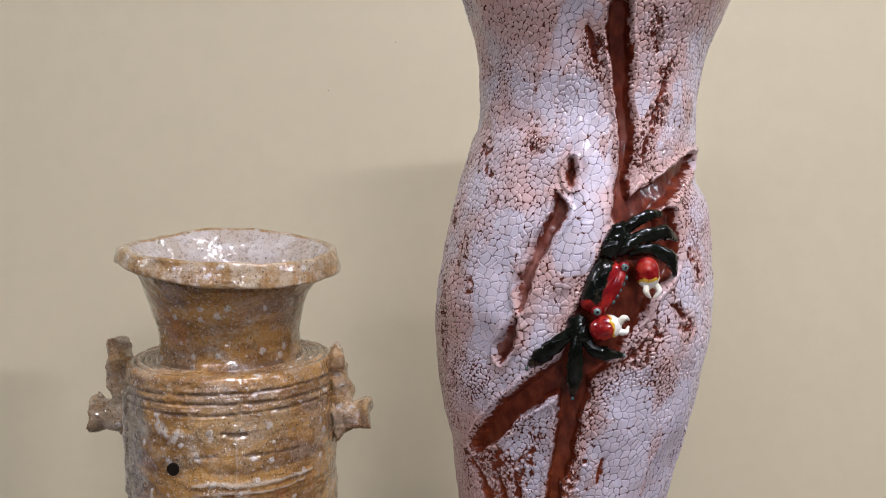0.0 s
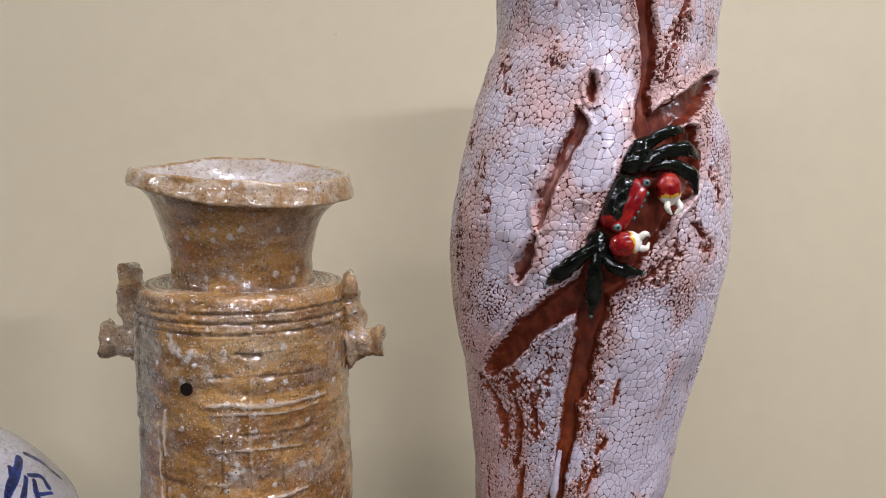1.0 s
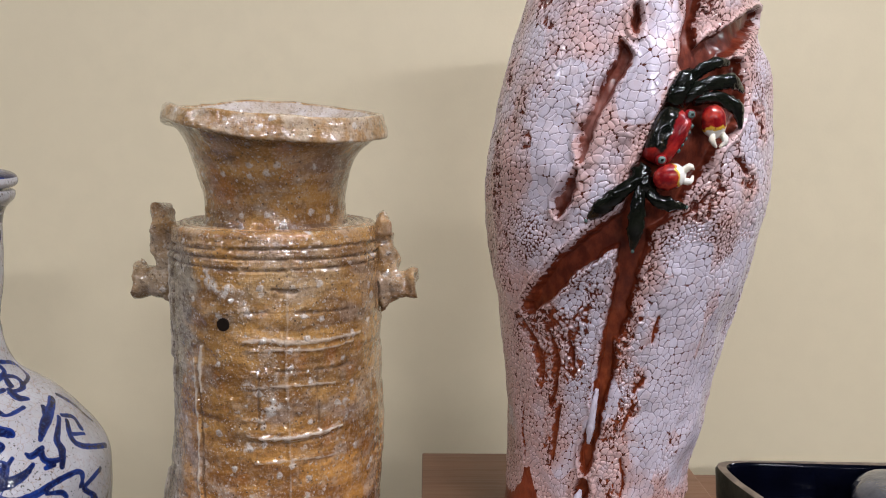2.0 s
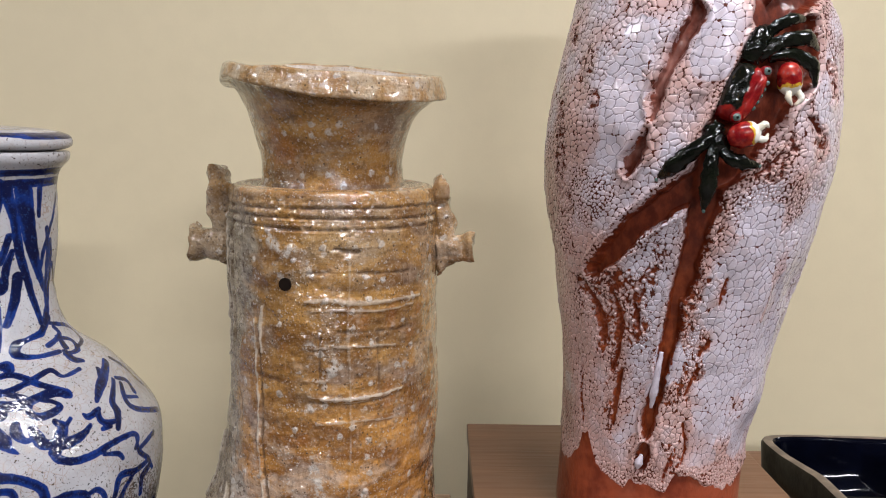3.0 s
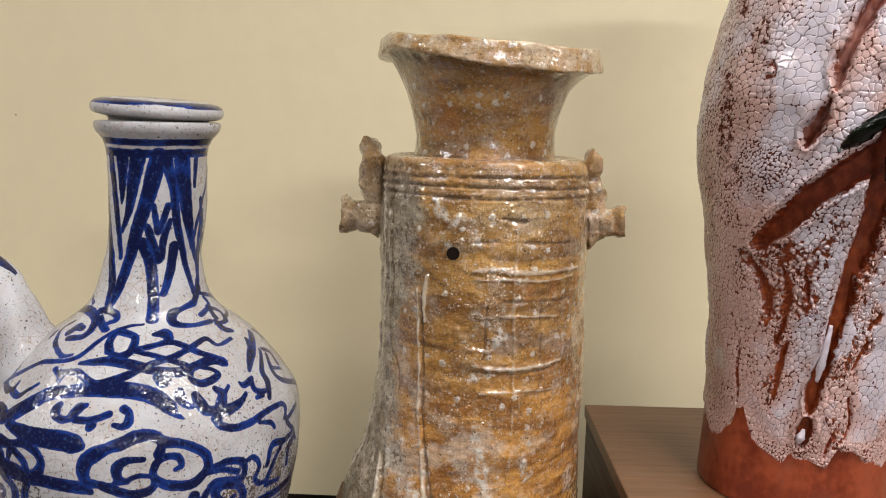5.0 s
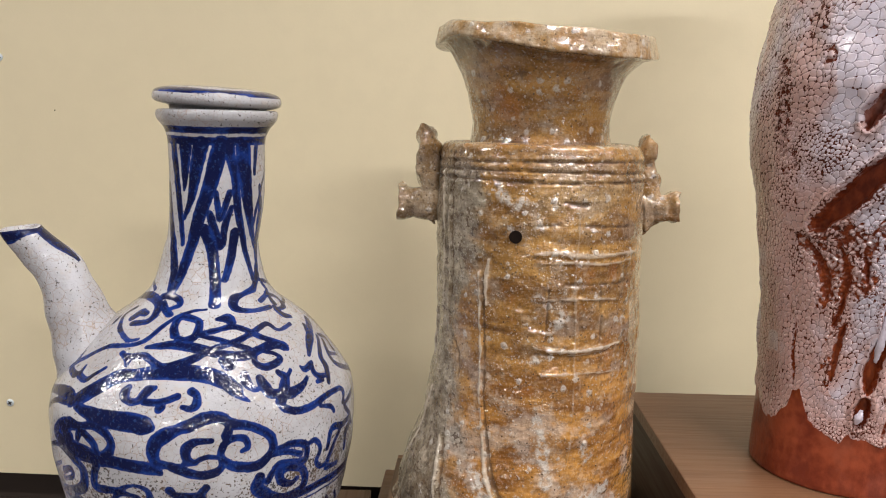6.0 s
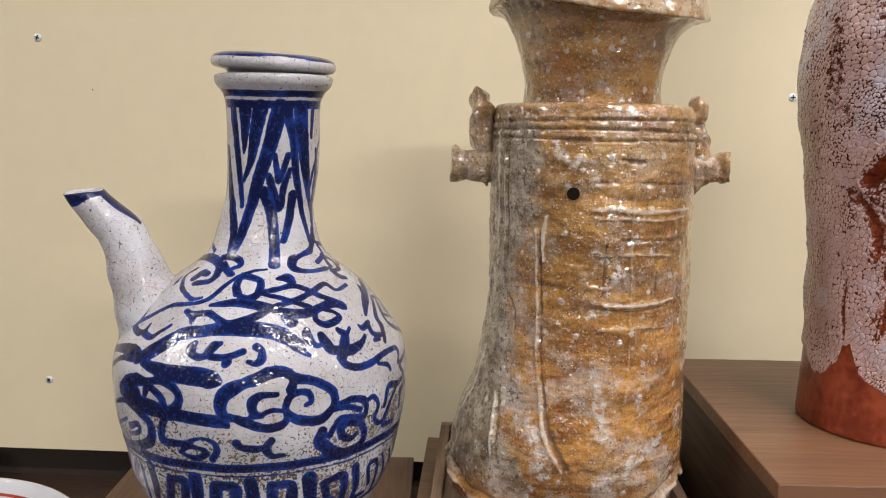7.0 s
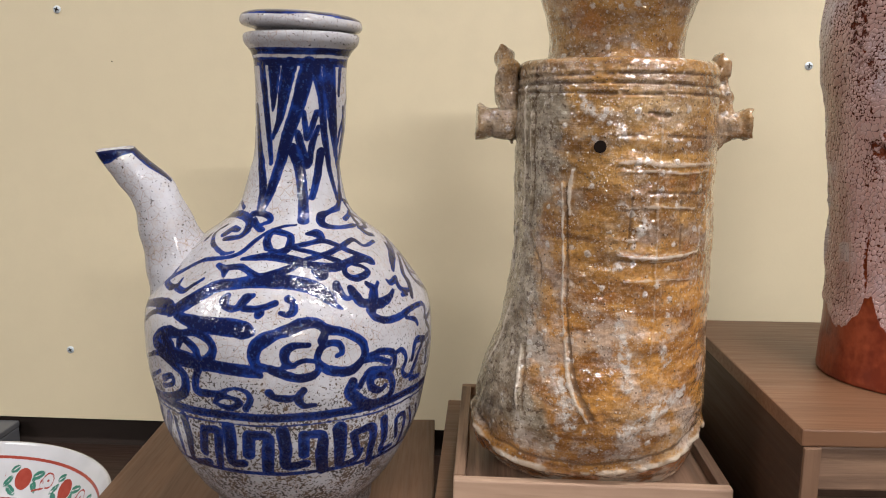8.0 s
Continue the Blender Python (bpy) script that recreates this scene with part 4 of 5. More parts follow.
    leg([(-4, 284, 0.002), (-2, 275, 0.005), (3, 271.5, 0.006), (10.5, 269.8, 0.002)], [0.0034, 0.0036, 0.0044, 0.0014])
    leg([(-7, 289, 0.001), (-6.4, 284, 0.003), (-4.5, 279, 0.004), (-3, 274, 0.001)], [0.0044, 0.0052, 0.0044, 0.0012], 0.6)
    for deg, mm in ((-6.2, 246.6), (10.9, 269.6), (-23.8, 261.6)):
        part("leg_tip", blob(deg, mm, 0.002, (0.0010, 0.0009, 0.0009), 0, 10), CRAB_EYE, crab, smooth=True)
    # pale drips in the lower channel
    for pts, rad in (([(-15.5, 168, 0.0), (-16.5, 158, 0.002), (-17.5, 145, 0.002), (-18, 135, 0.001)], [0.0010, 0.0016, 0.0022, 0.0008]), ([(-19, 106, 0.0015), (-20, 101, 0.0022), (-20.5, 97, 0.001)], [0.0008, 0.0024, 0.0009])):
        part("glaze_drip", lump([on(*p)[0] for p in pts], rad, 0.8, normal=on(*pts[0])[1]), DRIP, ob, "thick pale drip of glaze")


crab_vase()


# ---- tan stoneware vase ----
ASH_VASE_AT = (-0.132, 0.506, -0.017)
ASH_BODY = [(-0.017, 0.0610, -0.006), (-0.0155, 0.0632, -0.007), (-0.010, 0.0665, -0.0085), (-0.002, 0.0728, -0.0110), (0.019, 0.0765, -0.011), (0.05, 0.074, -0.008), (0.075, 0.0682, -0.003), (0.106, 0.0663, 0), (0.14, 0.0645, 0.001), (0.2, 0.0643, 0.0003), (0.235, 0.0640, 0.0008), (0.2450, 0.0636, 0.0008), (0.2494, 0.0618, 0.0006), (0.2508, 0.0575, 0.0004), (0.2508, 0.0520, 0.0002), (0.2502, 0.0465, 0), (0.2496, 0.0400, 0)]
COLLAR_LOW = [0.308, 0.307, 0.3095, 0.3115, 0.3047, 0.3009, 0.2986, 0.3005, 0.302, 0.309, 0.311, 0.308]
COLLAR_HIGH = [0.321, 0.3192, 0.3198, 0.3165, 0.3142, 0.312, 0.3133, 0.3155, 0.320, 0.325, 0.3245, 0.321]
ASH_NECK = [(0.2470, 0.0440, 0), (0.2506, 0.0430, 0), (0.2560, 0.0419, 0), (0.266, 0.0422, 0), (0.277, 0.0447, 0), (0.288, 0.0480, 0), (0.2965, 0.0545, 0), (0.3012, 0.0610, 0), (0.3014, 0.0655, 0), (0.3026, 0.0668, 0), (0.3075, 0.0662, 0), (0.3125, 0.0650, 0), (0.3140, 0.0636, 0), (0.3138, 0.0612, 0), (0.3112, 0.0588, 0), (0.304, 0.0530, 0), (0.292, 0.0455, 0), (0.278, 0.0405, 0), (0.26, 0.0375, 0), (0.235, 0.040, 0), (0.20, 0.056, 0), (0.10, 0.056, 0)]


def ash_vase():
    ob = thing("stoneware_vase", "tan ash-glazed stoneware vase with two lugs and a flared collar", "vase", ASH_VASE_AT)
    th = angles(380, 110, 120)
    body, _ = resample(ASH_BODY, 0.0009)
    z, shift = body[:, 0], body[:, 2]
    r = np.repeat(body[:, 1:2], len(th), 1)
    u, v = np.broadcast_to(th * 0.065, r.shape), np.broadcast_to(z[:, None], r.shape)
    groove_shade, ridge = np.zeros(r.shape), np.zeros(r.shape)

    def line(text, w, target, depth, soft=0.0012):
        f = np.full(r.shape, 0.02)
        p = polar(text)
        stroke_distance(f, u, v, curve_through(np.stack([np.radians(p[:, 0]) * 0.065, p[:, 1] / 1000], 1), 10), widths(w))
        f = smoothstep(soft, -0.0005, f + 0.0005 * fractal(u * 300, v * 300, 77))
        target[...] = np.maximum(target, f * min(1, abs(depth) / 0.0012))
        return depth * f

    d = 0.0020 * fractal(u * 14, v * 12, 61) + 0.0005 * fractal(u * 70, v * 60, 67, 2) + 0.00035 * fractal(u * 260, v * 300, 69, 2)
    d += 0.00028 * np.sin(v * 330 + 3.5 * fractal(u * 12, v * 10, 71)) * smoothstep(0.24, 0.2, v) * 0.7
    # three scored bands under the shoulder, uneven
    for mm, wob in ((240.5, 1), (235.0, 2), (229.5, 3)):
        pts = " ".join(f"{a},{mm + 0.9 * math.sin(a * 0.03 + wob) + (1.2 if wob == 3 and a > 5 else 0):.1f}" for a in range(-100, 110, 15))
        d += line(pts, "0.5/0.9/0.4/1.0/0.5", groove_shade, -0.0015, 0.0007)
        pts = " ".join(f"{a},{mm + 2.3 + 0.9 * math.sin(a * 0.03 + wob):.1f}" for a in range(-100, 110, 15))
        d += line(pts, "0.5/0.3/0.7/0.2/0.6", ridge, 0.0006, 0.0009)
    d += line("-34,178 -32,136 -29,99 -21,66 -6,36", "0.8/0.5/0.5/1.0/1.4", ridge, 0.0012)
    d += line("-31.5,176 -30,136 -27,99 -18.5,66 -4,38", "0.6/0.5/0.5/1.6/2.6", groove_shade, -0.0014)
    d += line("-59,225 -58,191 -59,149", "0.8/0.6/0.4", ridge, 0.0009)
    d += line("-56.5,244 -56,225 -55.5,191 -57,149", "1.4/0.8/0.6/0.3", groove_shade, -0.0012)
    d += line("-4,137.8 8,136 22,136 44,138", "0.6/1.5/1.2/0.5", ridge, 0.0014)
    d += line("4,134.6 18,133.6 36,135.6", "0.3/0.8/0.3", ridge, 0.0009)
    d += line("-4,134.5 16,133 42,134.5", "0.4/0.6/0.3", groove_shade, -0.0010)
    d += line("20,206.5 34,205.5 49,205", "0.9/1.0/0.7", groove_shade, -0.0011)
    d += line("-4,206 6,207", "0.8/0.8", groove_shade, -0.0009)
    d += line("9,219.5 20,218", "1.0/2.4", groove_shade, -0.0016)
    d += line("16,217 16,200 15,180 16,136 17,100 18,66", "1.0/1.3/1.0/1.3/1.0/0.8", ridge, 0.0006)
    for text, w in (("-5,191 8,192 20,190 57,190", "1.2/2.4/2.6/1.6"), ("-3,186 12,186.5 30,185 52,186", "0.6/1.2/1.0/0.6"), ("-2,165 14,166 40,164", "0.8/1.4/0.8"), ("0,122 20,123 46,121", "0.8/1.2/0.8"), ("-6,147 4,146", "1.0/1.6")):
        d += line(text, w, ridge, 0.0008)
    for text, w in (("10,174 32,173 52,172", "0.6/0.8/0.4"), ("47,188 49,173", "0.6/0.5"), ("2,171 1,142", "0.5/0.5"), ("30,172 31,140", "0.4/0.4"), ("-49,74 -43,58 -38,37", "0.6/1.2/0.6"), ("-58,144 -48,129 -45,113", "0.5/1.0/0.5")):
        d += line(text, w, groove_shade, -0.0010)
    for text, w in (("-77,147 -84,130 -83,116", "1.2/2.4/1.2"), ("-52,76 -46,58 -41,37", "0.8/1.4/0.8"), ("-70,100 -74,80 -78,55", "1.0/2.0/1.4"), ("-66,235 -64,190 -66,150", "0.8/0.8/0.5"), ("-28,186 -30,172 -29,160", "1.2/2.2/1.0")):
        d += line(text, w, ridge, 0.0014)
    d -= 0.0008 * smoothstep(0.15, 0.75, fractal(u * 120, v * 55, 87)) * smoothstep(-0.045, -0.06, u)
    # pale splashes and runs of thick glaze
    splash = np.full(r.shape, 0.02)
    for w, text in (("4/3.4", "-3,207 -2,206"), ("1.6/1.4", "3,207 4,207"), ("1.4/2/0.8", "-26,228 -21,222 -15,214"), ("4/5", "8,157 8,151"), ("2.6/3", "-3,167 -3,163"), ("3.2/3", "-2,132 -1,131"), ("2.4/2.2", "-12,219 -11,219"), ("2.2/2.2", "-8,217 -7,217"), ("2.2/2.2", "7,232 8,232"),
                    ("3/5/6", "-1,101 4,81 10,58"), ("3/5/6", "-26,65 -19,53 -14,33"), ("4/7/8", "42,53 31,46 12,28"), ("2/4", "24,84 27,72"), ("2/3", "46,150 47,143")):
        p = polar(text)
        stroke_distance(splash, u, v, curve_through(np.stack([np.radians(p[:, 0]) * 0.065, p[:, 1] / 1000], 1), 6), widths(w))
    splash = smoothstep(0.0022, -0.0010, splash + 0.0022 * fractal(u * 190, v * 190, 99))
    d += 0.0004 * splash
    # torn ledge round the foot
    ledge = np.interp(np.degrees(th), [-120, -80, -55, -25, 0, 20, 45, 70, 120], [0.020, 0.018, 0.004, -0.002, -0.003, -0.001, 0.006, 0.017, 0.020])[None, :] + 0.002 * fractal(u * 50, v * 0, 83)
    under = smoothstep(0.0015, -0.0015, v - ledge)
    lip = smoothstep(0.0050, 0.0005, abs(v - ledge - 0.001)) * np.clip(0.7 + 0.9 * fractal(u * 90, v * 90, 85), 0, 1.3) * np.interp(np.abs(np.degrees(th)), [55, 85], [1.0, 0.45])[None, :]
    d += under * 0.0004 + 0.0036 * lip
    ridge = np.maximum(ridge, np.clip(lip, 0, 1))
    # crease above the ledge also darkened in colour
    groove_shade = np.maximum(groove_shade, 0.75 * smoothstep(0.0022, 0.0004, abs(v - ledge - 0.0085)))
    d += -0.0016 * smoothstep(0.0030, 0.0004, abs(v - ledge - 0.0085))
    d += smoothstep(0.06, -0.02, v) * 0.0022 * fractal(u * 42, v * 55, 89)
    # a wall pushed flat at the front
    r = (r + d) * (1 + 0.02 * np.cos(th * 2)[None, :] * smoothstep(0.0, 0.12, v))
    top = smoothstep(0.2493, 0.2506, v) * (r < 0.0605)
    co = turned(z, r, shift, th)
    co[..., 1] *= np.interp(z, [-0.017, 0.0, 0.04, 0.085], [0.66, 0.76, 0.93, 1.0])[:, None]
    radius = np.hypot(co[..., 0], co[..., 1])
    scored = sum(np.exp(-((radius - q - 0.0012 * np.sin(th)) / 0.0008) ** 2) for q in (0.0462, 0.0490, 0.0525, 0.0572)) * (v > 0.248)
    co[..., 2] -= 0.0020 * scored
    groove_shade = np.maximum(groove_shade, np.clip(scored * 1.2, 0, 1))
    co[..., 2] -= ASH_VASE_AT[2]
    co[0, :, 2] = 0.0
    zero = np.zeros(r.shape)
    part("vase_body", sheet(co, wrap=True, fields={"splash": splash, "groove_shade": groove_shade, "ridge": ridge, "rim": zero, "foot": under + zero}), ASH, ob)

    neck, along = resample(ASH_NECK, 0.0009)
    z, r = neck[:, 0], np.repeat(neck[:, 1:2], len(th), 1)
    u, v = np.broadcast_to(th * 0.05, r.shape), np.broadcast_to(along[:, None], r.shape)
    flare = smoothstep(0.285, 0.303, z)
    flare = np.where(np.arange(len(z)) > np.argmax(z), smoothstep(0.28, 0.303, z), flare)[:, None]
    deg = np.degrees(th)
    low = np.interp(deg, [-120, -95, -70, -50, -20, 0, 35, 70, 100, 160, 200, 240], COLLAR_LOW)
    high = np.interp(deg, [-120, -95, -60, -30, 0, 30, 60, 95, 140, 180, 210, 240], COLLAR_HIGH)
    share = np.clip((z - 0.302) / (0.314 - 0.302), 0, 1)[:, None]
    inside = (np.arange(len(z)) > np.argmax(z))[:, None]
    zz = z[:, None] + flare * np.where(inside, (high - 0.314)[None, :], (low - 0.302)[None, :] * (1 - share) + (high - 0.314)[None, :] * share)
    r = r + 0.0009 * fractal(u * 22, v * 25, 91) + flare * 0.0016 * fractal(u * 34, v * 30, 93) + flare * 0.0005 * fractal(u * 140, v * 120, 94) + 0.0003 * fractal(u * 160, v * 160, 95)
    r = r + flare * np.interp(deg, [-120, -60, 0, 60, 120, 240], [0, -0.001, -0.001, 0.0005, 0, 0])[None, :]
    co = turned(zz, r, np.zeros(len(z)), th)
    co[..., 2] += flare * 0.0007 * fractal(u * 60, v * 40, 97) - ASH_VASE_AT[2]
    rim = np.broadcast_to(flare * smoothstep(0.2985, 0.304, z)[:, None], r.shape)
    out = np.arange(len(z)) < np.argmax(z)
    f = np.full(r.shape, 0.02)
    for text in ("-27,287 -20,289.5 -14,290.5", "-19,292 -18,286.5", "-50,275 -47,271 -49,268"):
        p = polar(text)
        stroke_distance(f, u + 1e-9, np.where(out[:, None], zz, 9.0), curve_through(np.stack([np.radians(p[:, 0]) * 0.05, p[:, 1] / 1000], 1)), [0.0001, 0.0005, 0.0001])
    # fine cracks, plus a dark ring painted for shade at the neck joint
    crack = np.maximum(smoothstep(0.0006, 0.0, f), out[:, None] * smoothstep(0.2530, 0.2512, zz) * np.clip(0.75 + 0.6 * fractal(u * 120, v * 0, 96), 0, 1))
    mouth = np.broadcast_to((np.arange(len(z)) > np.argmax(z) + 3)[:, None] * smoothstep(0.25, 0.27, z)[:, None], r.shape).astype(float)
    me = sheet(co, wrap=True, fields={"groove_shade": crack, "ridge": np.zeros(r.shape), "rim": rim, "mouth": mouth})
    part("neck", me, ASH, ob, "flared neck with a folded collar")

    def slab(path, half, deep, seed):
        """A pinched strap of clay: half thicknesses along a path in x and z, deep from front to back."""
        line = curve_through(path, 9)
        thick = np.interp(np.linspace(0, 1, len(line)), np.linspace(0, 1, len(half)), half)
        depth = np.interp(np.linspace(0, 1, len(line)), np.linspace(0, 1, len(deep)), deep)
        a = np.linspace(0, 2 * math.pi, 48, endpoint=False)
        sq = lambda q, e: np.sign(q) * np.abs(q) ** e
        rings = []
        for i, p in enumerate(line):
            t = line[min(i + 1, len(line) - 1)] - line[max(i - 1, 0)]
            t /= np.linalg.norm(t)
            flat = sq(np.cos(a), 0.8) * thick[i]
            back = sq(np.sin(a), 0.7) * depth[i] + 0.002
            rings.append(np.stack([p[0] - t[1] * flat, back, p[1] + t[0] * flat], 1))
        rings = np.array([rings[0] * 0.25 + rings[0].mean(0) * 0.75] + rings + [rings[-1] * 0.86 + rings[-1].mean(0) * 0.14 + (rings[-1].mean(0) - rings[-2].mean(0)) * 0.9, rings[-1] * 0.5 + rings[-1].mean(0) * 0.5 + (rings[-1].mean(0) - rings[-2].mean(0)) * 0.5])
        n1 = fractal(rings[..., 0] * 130 + seed, rings[..., 2] * 130 + rings[..., 1] * 70, 131 + seed)
        n2 = fractal(rings[..., 1] * 110 + seed, rings[..., 2] * 110, 135 + seed)
        rings[..., 0] += 0.0024 * n1
        rings[..., 2] += 0.0022 * n2 - ASH_VASE_AT[2]
        rings[..., 1] += 0.0022 * fractal(rings[..., 0] * 150, rings[..., 2] * 90, 139 + seed)
        return sheet(rings, wrap=True, cap=True)

    base = -ASH_VASE_AT[2]
    for side in (-1, 1):
        bm = bmesh.new()
        # strap down from the shoulder, and the flared stub that sticks out below
        if side < 0:
            bm.from_mesh(slab([(-0.0735, 0.2605), (-0.0712, 0.2545), (-0.0684, 0.2430), (-0.0676, 0.2330), (-0.0666, 0.2200), (-0.0650, 0.2050), (-0.0635, 0.1980)], [0.0012, 0.0056, 0.0090, 0.0092, 0.0082, 0.0055, 0.001], [0.008, 0.010, 0.0105, 0.0095, 0.009, 0.0095, 0.008, 0.004], 1))
            bm.from_mesh(slab([(-0.0620, 0.2125), (-0.0700, 0.2120), (-0.0780, 0.2125), (-0.0835, 0.2130), (-0.0868, 0.2135)], [0.0095, 0.0088, 0.0074, 0.0100, 0.0108], [0.0105, 0.0105, 0.0090, 0.0115, 0.0118], 2))
        else:
            bm.from_mesh(slab([(0.0665, 0.2560), (0.0655, 0.2520), (0.0655, 0.2430), (0.0668, 0.2330), (0.0685, 0.2200), (0.0660, 0.2020), (0.0640, 0.1940)], [0.0012, 0.0050, 0.0050, 0.0062, 0.0086, 0.0055, 0.001], [0.008, 0.010, 0.0095, 0.0085, 0.0085, 0.0095, 0.008, 0.004], 3))
            bm.from_mesh(slab([(0.0630, 0.2110), (0.0720, 0.2110), (0.0790, 0.2120), (0.0835, 0.2125), (0.0862, 0.2125)], [0.0112, 0.0096, 0.0084, 0.0104, 0.0100], [0.0105, 0.0100, 0.0090, 0.0110, 0.0105], 4))
        me = mesh_of(bm, True)
        for key, value in (("groove_shade", 0.0), ("ridge", 0.25), ("rim", 0.45), ("splash", 0.0), ("mouth", 0.0), ("foot", 0.0)):
            me.attributes.new(key, "FLOAT", "POINT").data.foreach_set("value", np.full(len(me.vertices), value, np.float32))
        part("lug", me, ASH, ob, "lumpy glazed lug handle")
    a = radians(-14)
    bm = bmesh.new()
    bmesh.ops.create_circle(bm, cap_ends=True, segments=28, radius=0.0036)
    bm.transform(Matrix.Translation((0.0672 * math.sin(a) , -0.0672 * math.cos(a), base + 0.2)) @ Matrix.Rotation(a, 4, "Z") @ Matrix.Rotation(radians(90), 4, "X"))
    got = bmesh.ops.extrude_face_region(bm, geom=bm.faces[:])
    bmesh.ops.translate(bm, verts=[g for g in got["geom"] if isinstance(g, bmesh.types.BMVert)], vec=(-0.002 * math.sin(a), 0.002 * math.cos(a), 0))
    part("dark_hole", bm, DARK_HOLE, ob, "small round dark hole")


ash_vase()


# ---- blue and white ewer ----
EWER_AT = (-0.340, 0.508, -0.05)
EWER_PROFILE = [(-0.05, 0.0530, -0.0035), (-0.0445, 0.0535, -0.0035), (-0.0405, 0.0542, -0.0035), (-0.0360, 0.0565, -0.0035), (-0.0251, 0.0660, -0.0035), (-0.0077, 0.0765, -0.0035), (0.0137, 0.086, -0.0035), (0.0347, 0.0905, -0.0035), (0.0553, 0.0943, -0.0036), (0.0755, 0.0953, -0.0037), (0.0914, 0.0938, -0.0037), (0.103, 0.088, -0.0036), (0.1165, 0.0782, -0.0034), (0.13, 0.0665, -0.003), (0.1375, 0.057, -0.002), (0.1489, 0.042, -0.001), (0.1604, 0.0345, 0), (0.18, 0.0295, 0.001), (0.19, 0.0287, 0.0024), (0.216, 0.0294, 0.0045), (0.245, 0.0298, 0.0045), (0.2545, 0.0317, 0.0052), (0.2605, 0.0362, 0.0056), (0.2650, 0.0370, 0.0057), (0.2665, 0.0350, 0.0057), (0.2660, 0.0300, 0.0057)]
BANDS = [(252.3, 256.4), (245.3, 250.4), (37.7, 43.4), (34.6, 35.8), (-0.5, 2.3)]
# brush strokes: widths in millimetres along each, then angle and height of the points it goes through
NECK_LEAVES = [
    ("5.8/5.1/4.7/4.4/3.6/2.9", "23,246 11,224 -2,203 -9,185 -16,169 -22,157"),
    ("4.4/2.9/2.9/2.6/2.2/1.8", "31,245 38,227 43,206 57,184 64,170 66,162"),
    ("1.8/2.2/2.2", "16,217 19,208 22,201"),
    ("2.2/2.2/1.8", "32,217 27,208 23,201"),
    ("2.5/2.9/2.9", "10,204 17,194 26,184"),
    ("1.8/2.5/2.5", "35,208 29,197 28,185"),
    ("4.3/4.3/3.6/3.3", "5,194 17,181 21,164 21,150"),
    ("3.7/3.3/2.2", "42,192 40,178 31,164"),
]
NECK_LEAVES_b = [
    ("5.1/4.4/2.9/1.5", "1,246 -7,229 -13,213 -22,201"),
    ("3.7/3.3/2.6/1.8", "-39,246 -35,223 -28,202 -22,185"),
    ("5.1/2.9/1.1", "-19,244 -21,227 -23,218"),
    ("3.0/3.7/3.7/3.0", "-57,220 -46,195 -30,174 -24,158"),
    ("5.9/4.8/3.7/1.8", "50,243 53,220 60,203 77,182"),
    ("2.2/1.5", "69,244 66,228"),
    ("1.9/1.9/2.3/1.9", "77,220 80,195 80,173 73,162"),
]
SHOULDER_SCROLLS = [
    ("3.0/3.7/3.7/3.3/3.0/3.0", "-81,148 -50,152 -30,150 -24,145 -25,141 -35,139"),
    ("3.7/4.4/2.9", "-41,141 -38,144 -32,144"),
    ("2.2/1.8/1.8/1.8/1.8/1.5", "-51,145 -54,141 -46,137 -35,134 -26,132 -21,133"),
    ("1.5/1.9", "-62,159 -48,156"),
    ("1.5/1.9/1.1", "-54,136 -57,139 -54,137"),
    ("2.9/2.9/2.9/2.2/1.8", "-31,153 -23,154 -12,153 -8,150 -14,148"),
    ("2.9/2.9/2.9", "-24,150 -18,147 -12,145"),
    ("1.1/1.5/2.2/2.6/2.6/1.8/2.2/1.8/2.2/2.2/2.9/3.7", "15,148 4,147 -6,144 -12,139 -16,133 -23,130 -34,128 -40,125 -49,118 -60,110 -75,101 -74,98"),
]
SHOULDER_SCROLLS_b = [
    ("1.5/3.0", "-55,122 -54,117"),
    ("2.9/2.9/2.2", "-55,111 -47,110 -43,112"),
    ("1.1/2.9/2.5/1.8/1.4", "-43,116 -43,111 -37,110 -34,113 -29,118"),
    ("2.9/2.2/4.4/3.6/2.9/2.2/2.5", "60,156 46,154 38,152 37,148 43,146 53,145 69,145"),
    ("3.4/3.0", "76,164 62,156"),
    ("1.9/2.2/2.2", "80,158 83,153 64,149"),
    ("3.0/3.0", "79,149 78,146"),
    ("3.0/3.7/2.2", "74,144 74,140 79,138"),
]
SHOULDER_SCROLLS_c = [
    ("2.2/3.0/1.8", "83,132 78,126 70,119"),
    ("2.2/3.0/3.7/2.2", "87,124 77,115 76,109 72,101"),
    ("1.9/1.9/1.5", "88,118 86,114 95,109"),
    ("3.4/4.1/2.7/2.0", "33,116 33,113 35,109 37,108"),
    ("3.4/4.8/4.1/3.4", "39,113 40,109 42,105 46,104"),
    ("2.8/3.5/4.8/4.1", "48,114 50,111 47,104 45,100"),
    ("1.7/2.1", "54,114 50,110"),
    ("4.2/4.2/2.8/1.7", "45,103 51,103 57,105 61,108"),
]
SHOULDER_SCROLLS_d = [
    ("2.9/3.2/2.9/3.2/2.5/2.1/1.8/1.8", "44,100 46,96 51,93 58,93 66,95 77,95 80,91 77,86"),
    ("1.4/2.2/1.8", "62,91 68,88 70,84"),
    ("1.4/2.9/2.1", "60,114 62,112 68,114"),
    ("2.2/2.9/2.9/1.8", "67,113 66,109 68,106 73,105"),
    ("1.8/2.5", "65,104 69,104"),
]
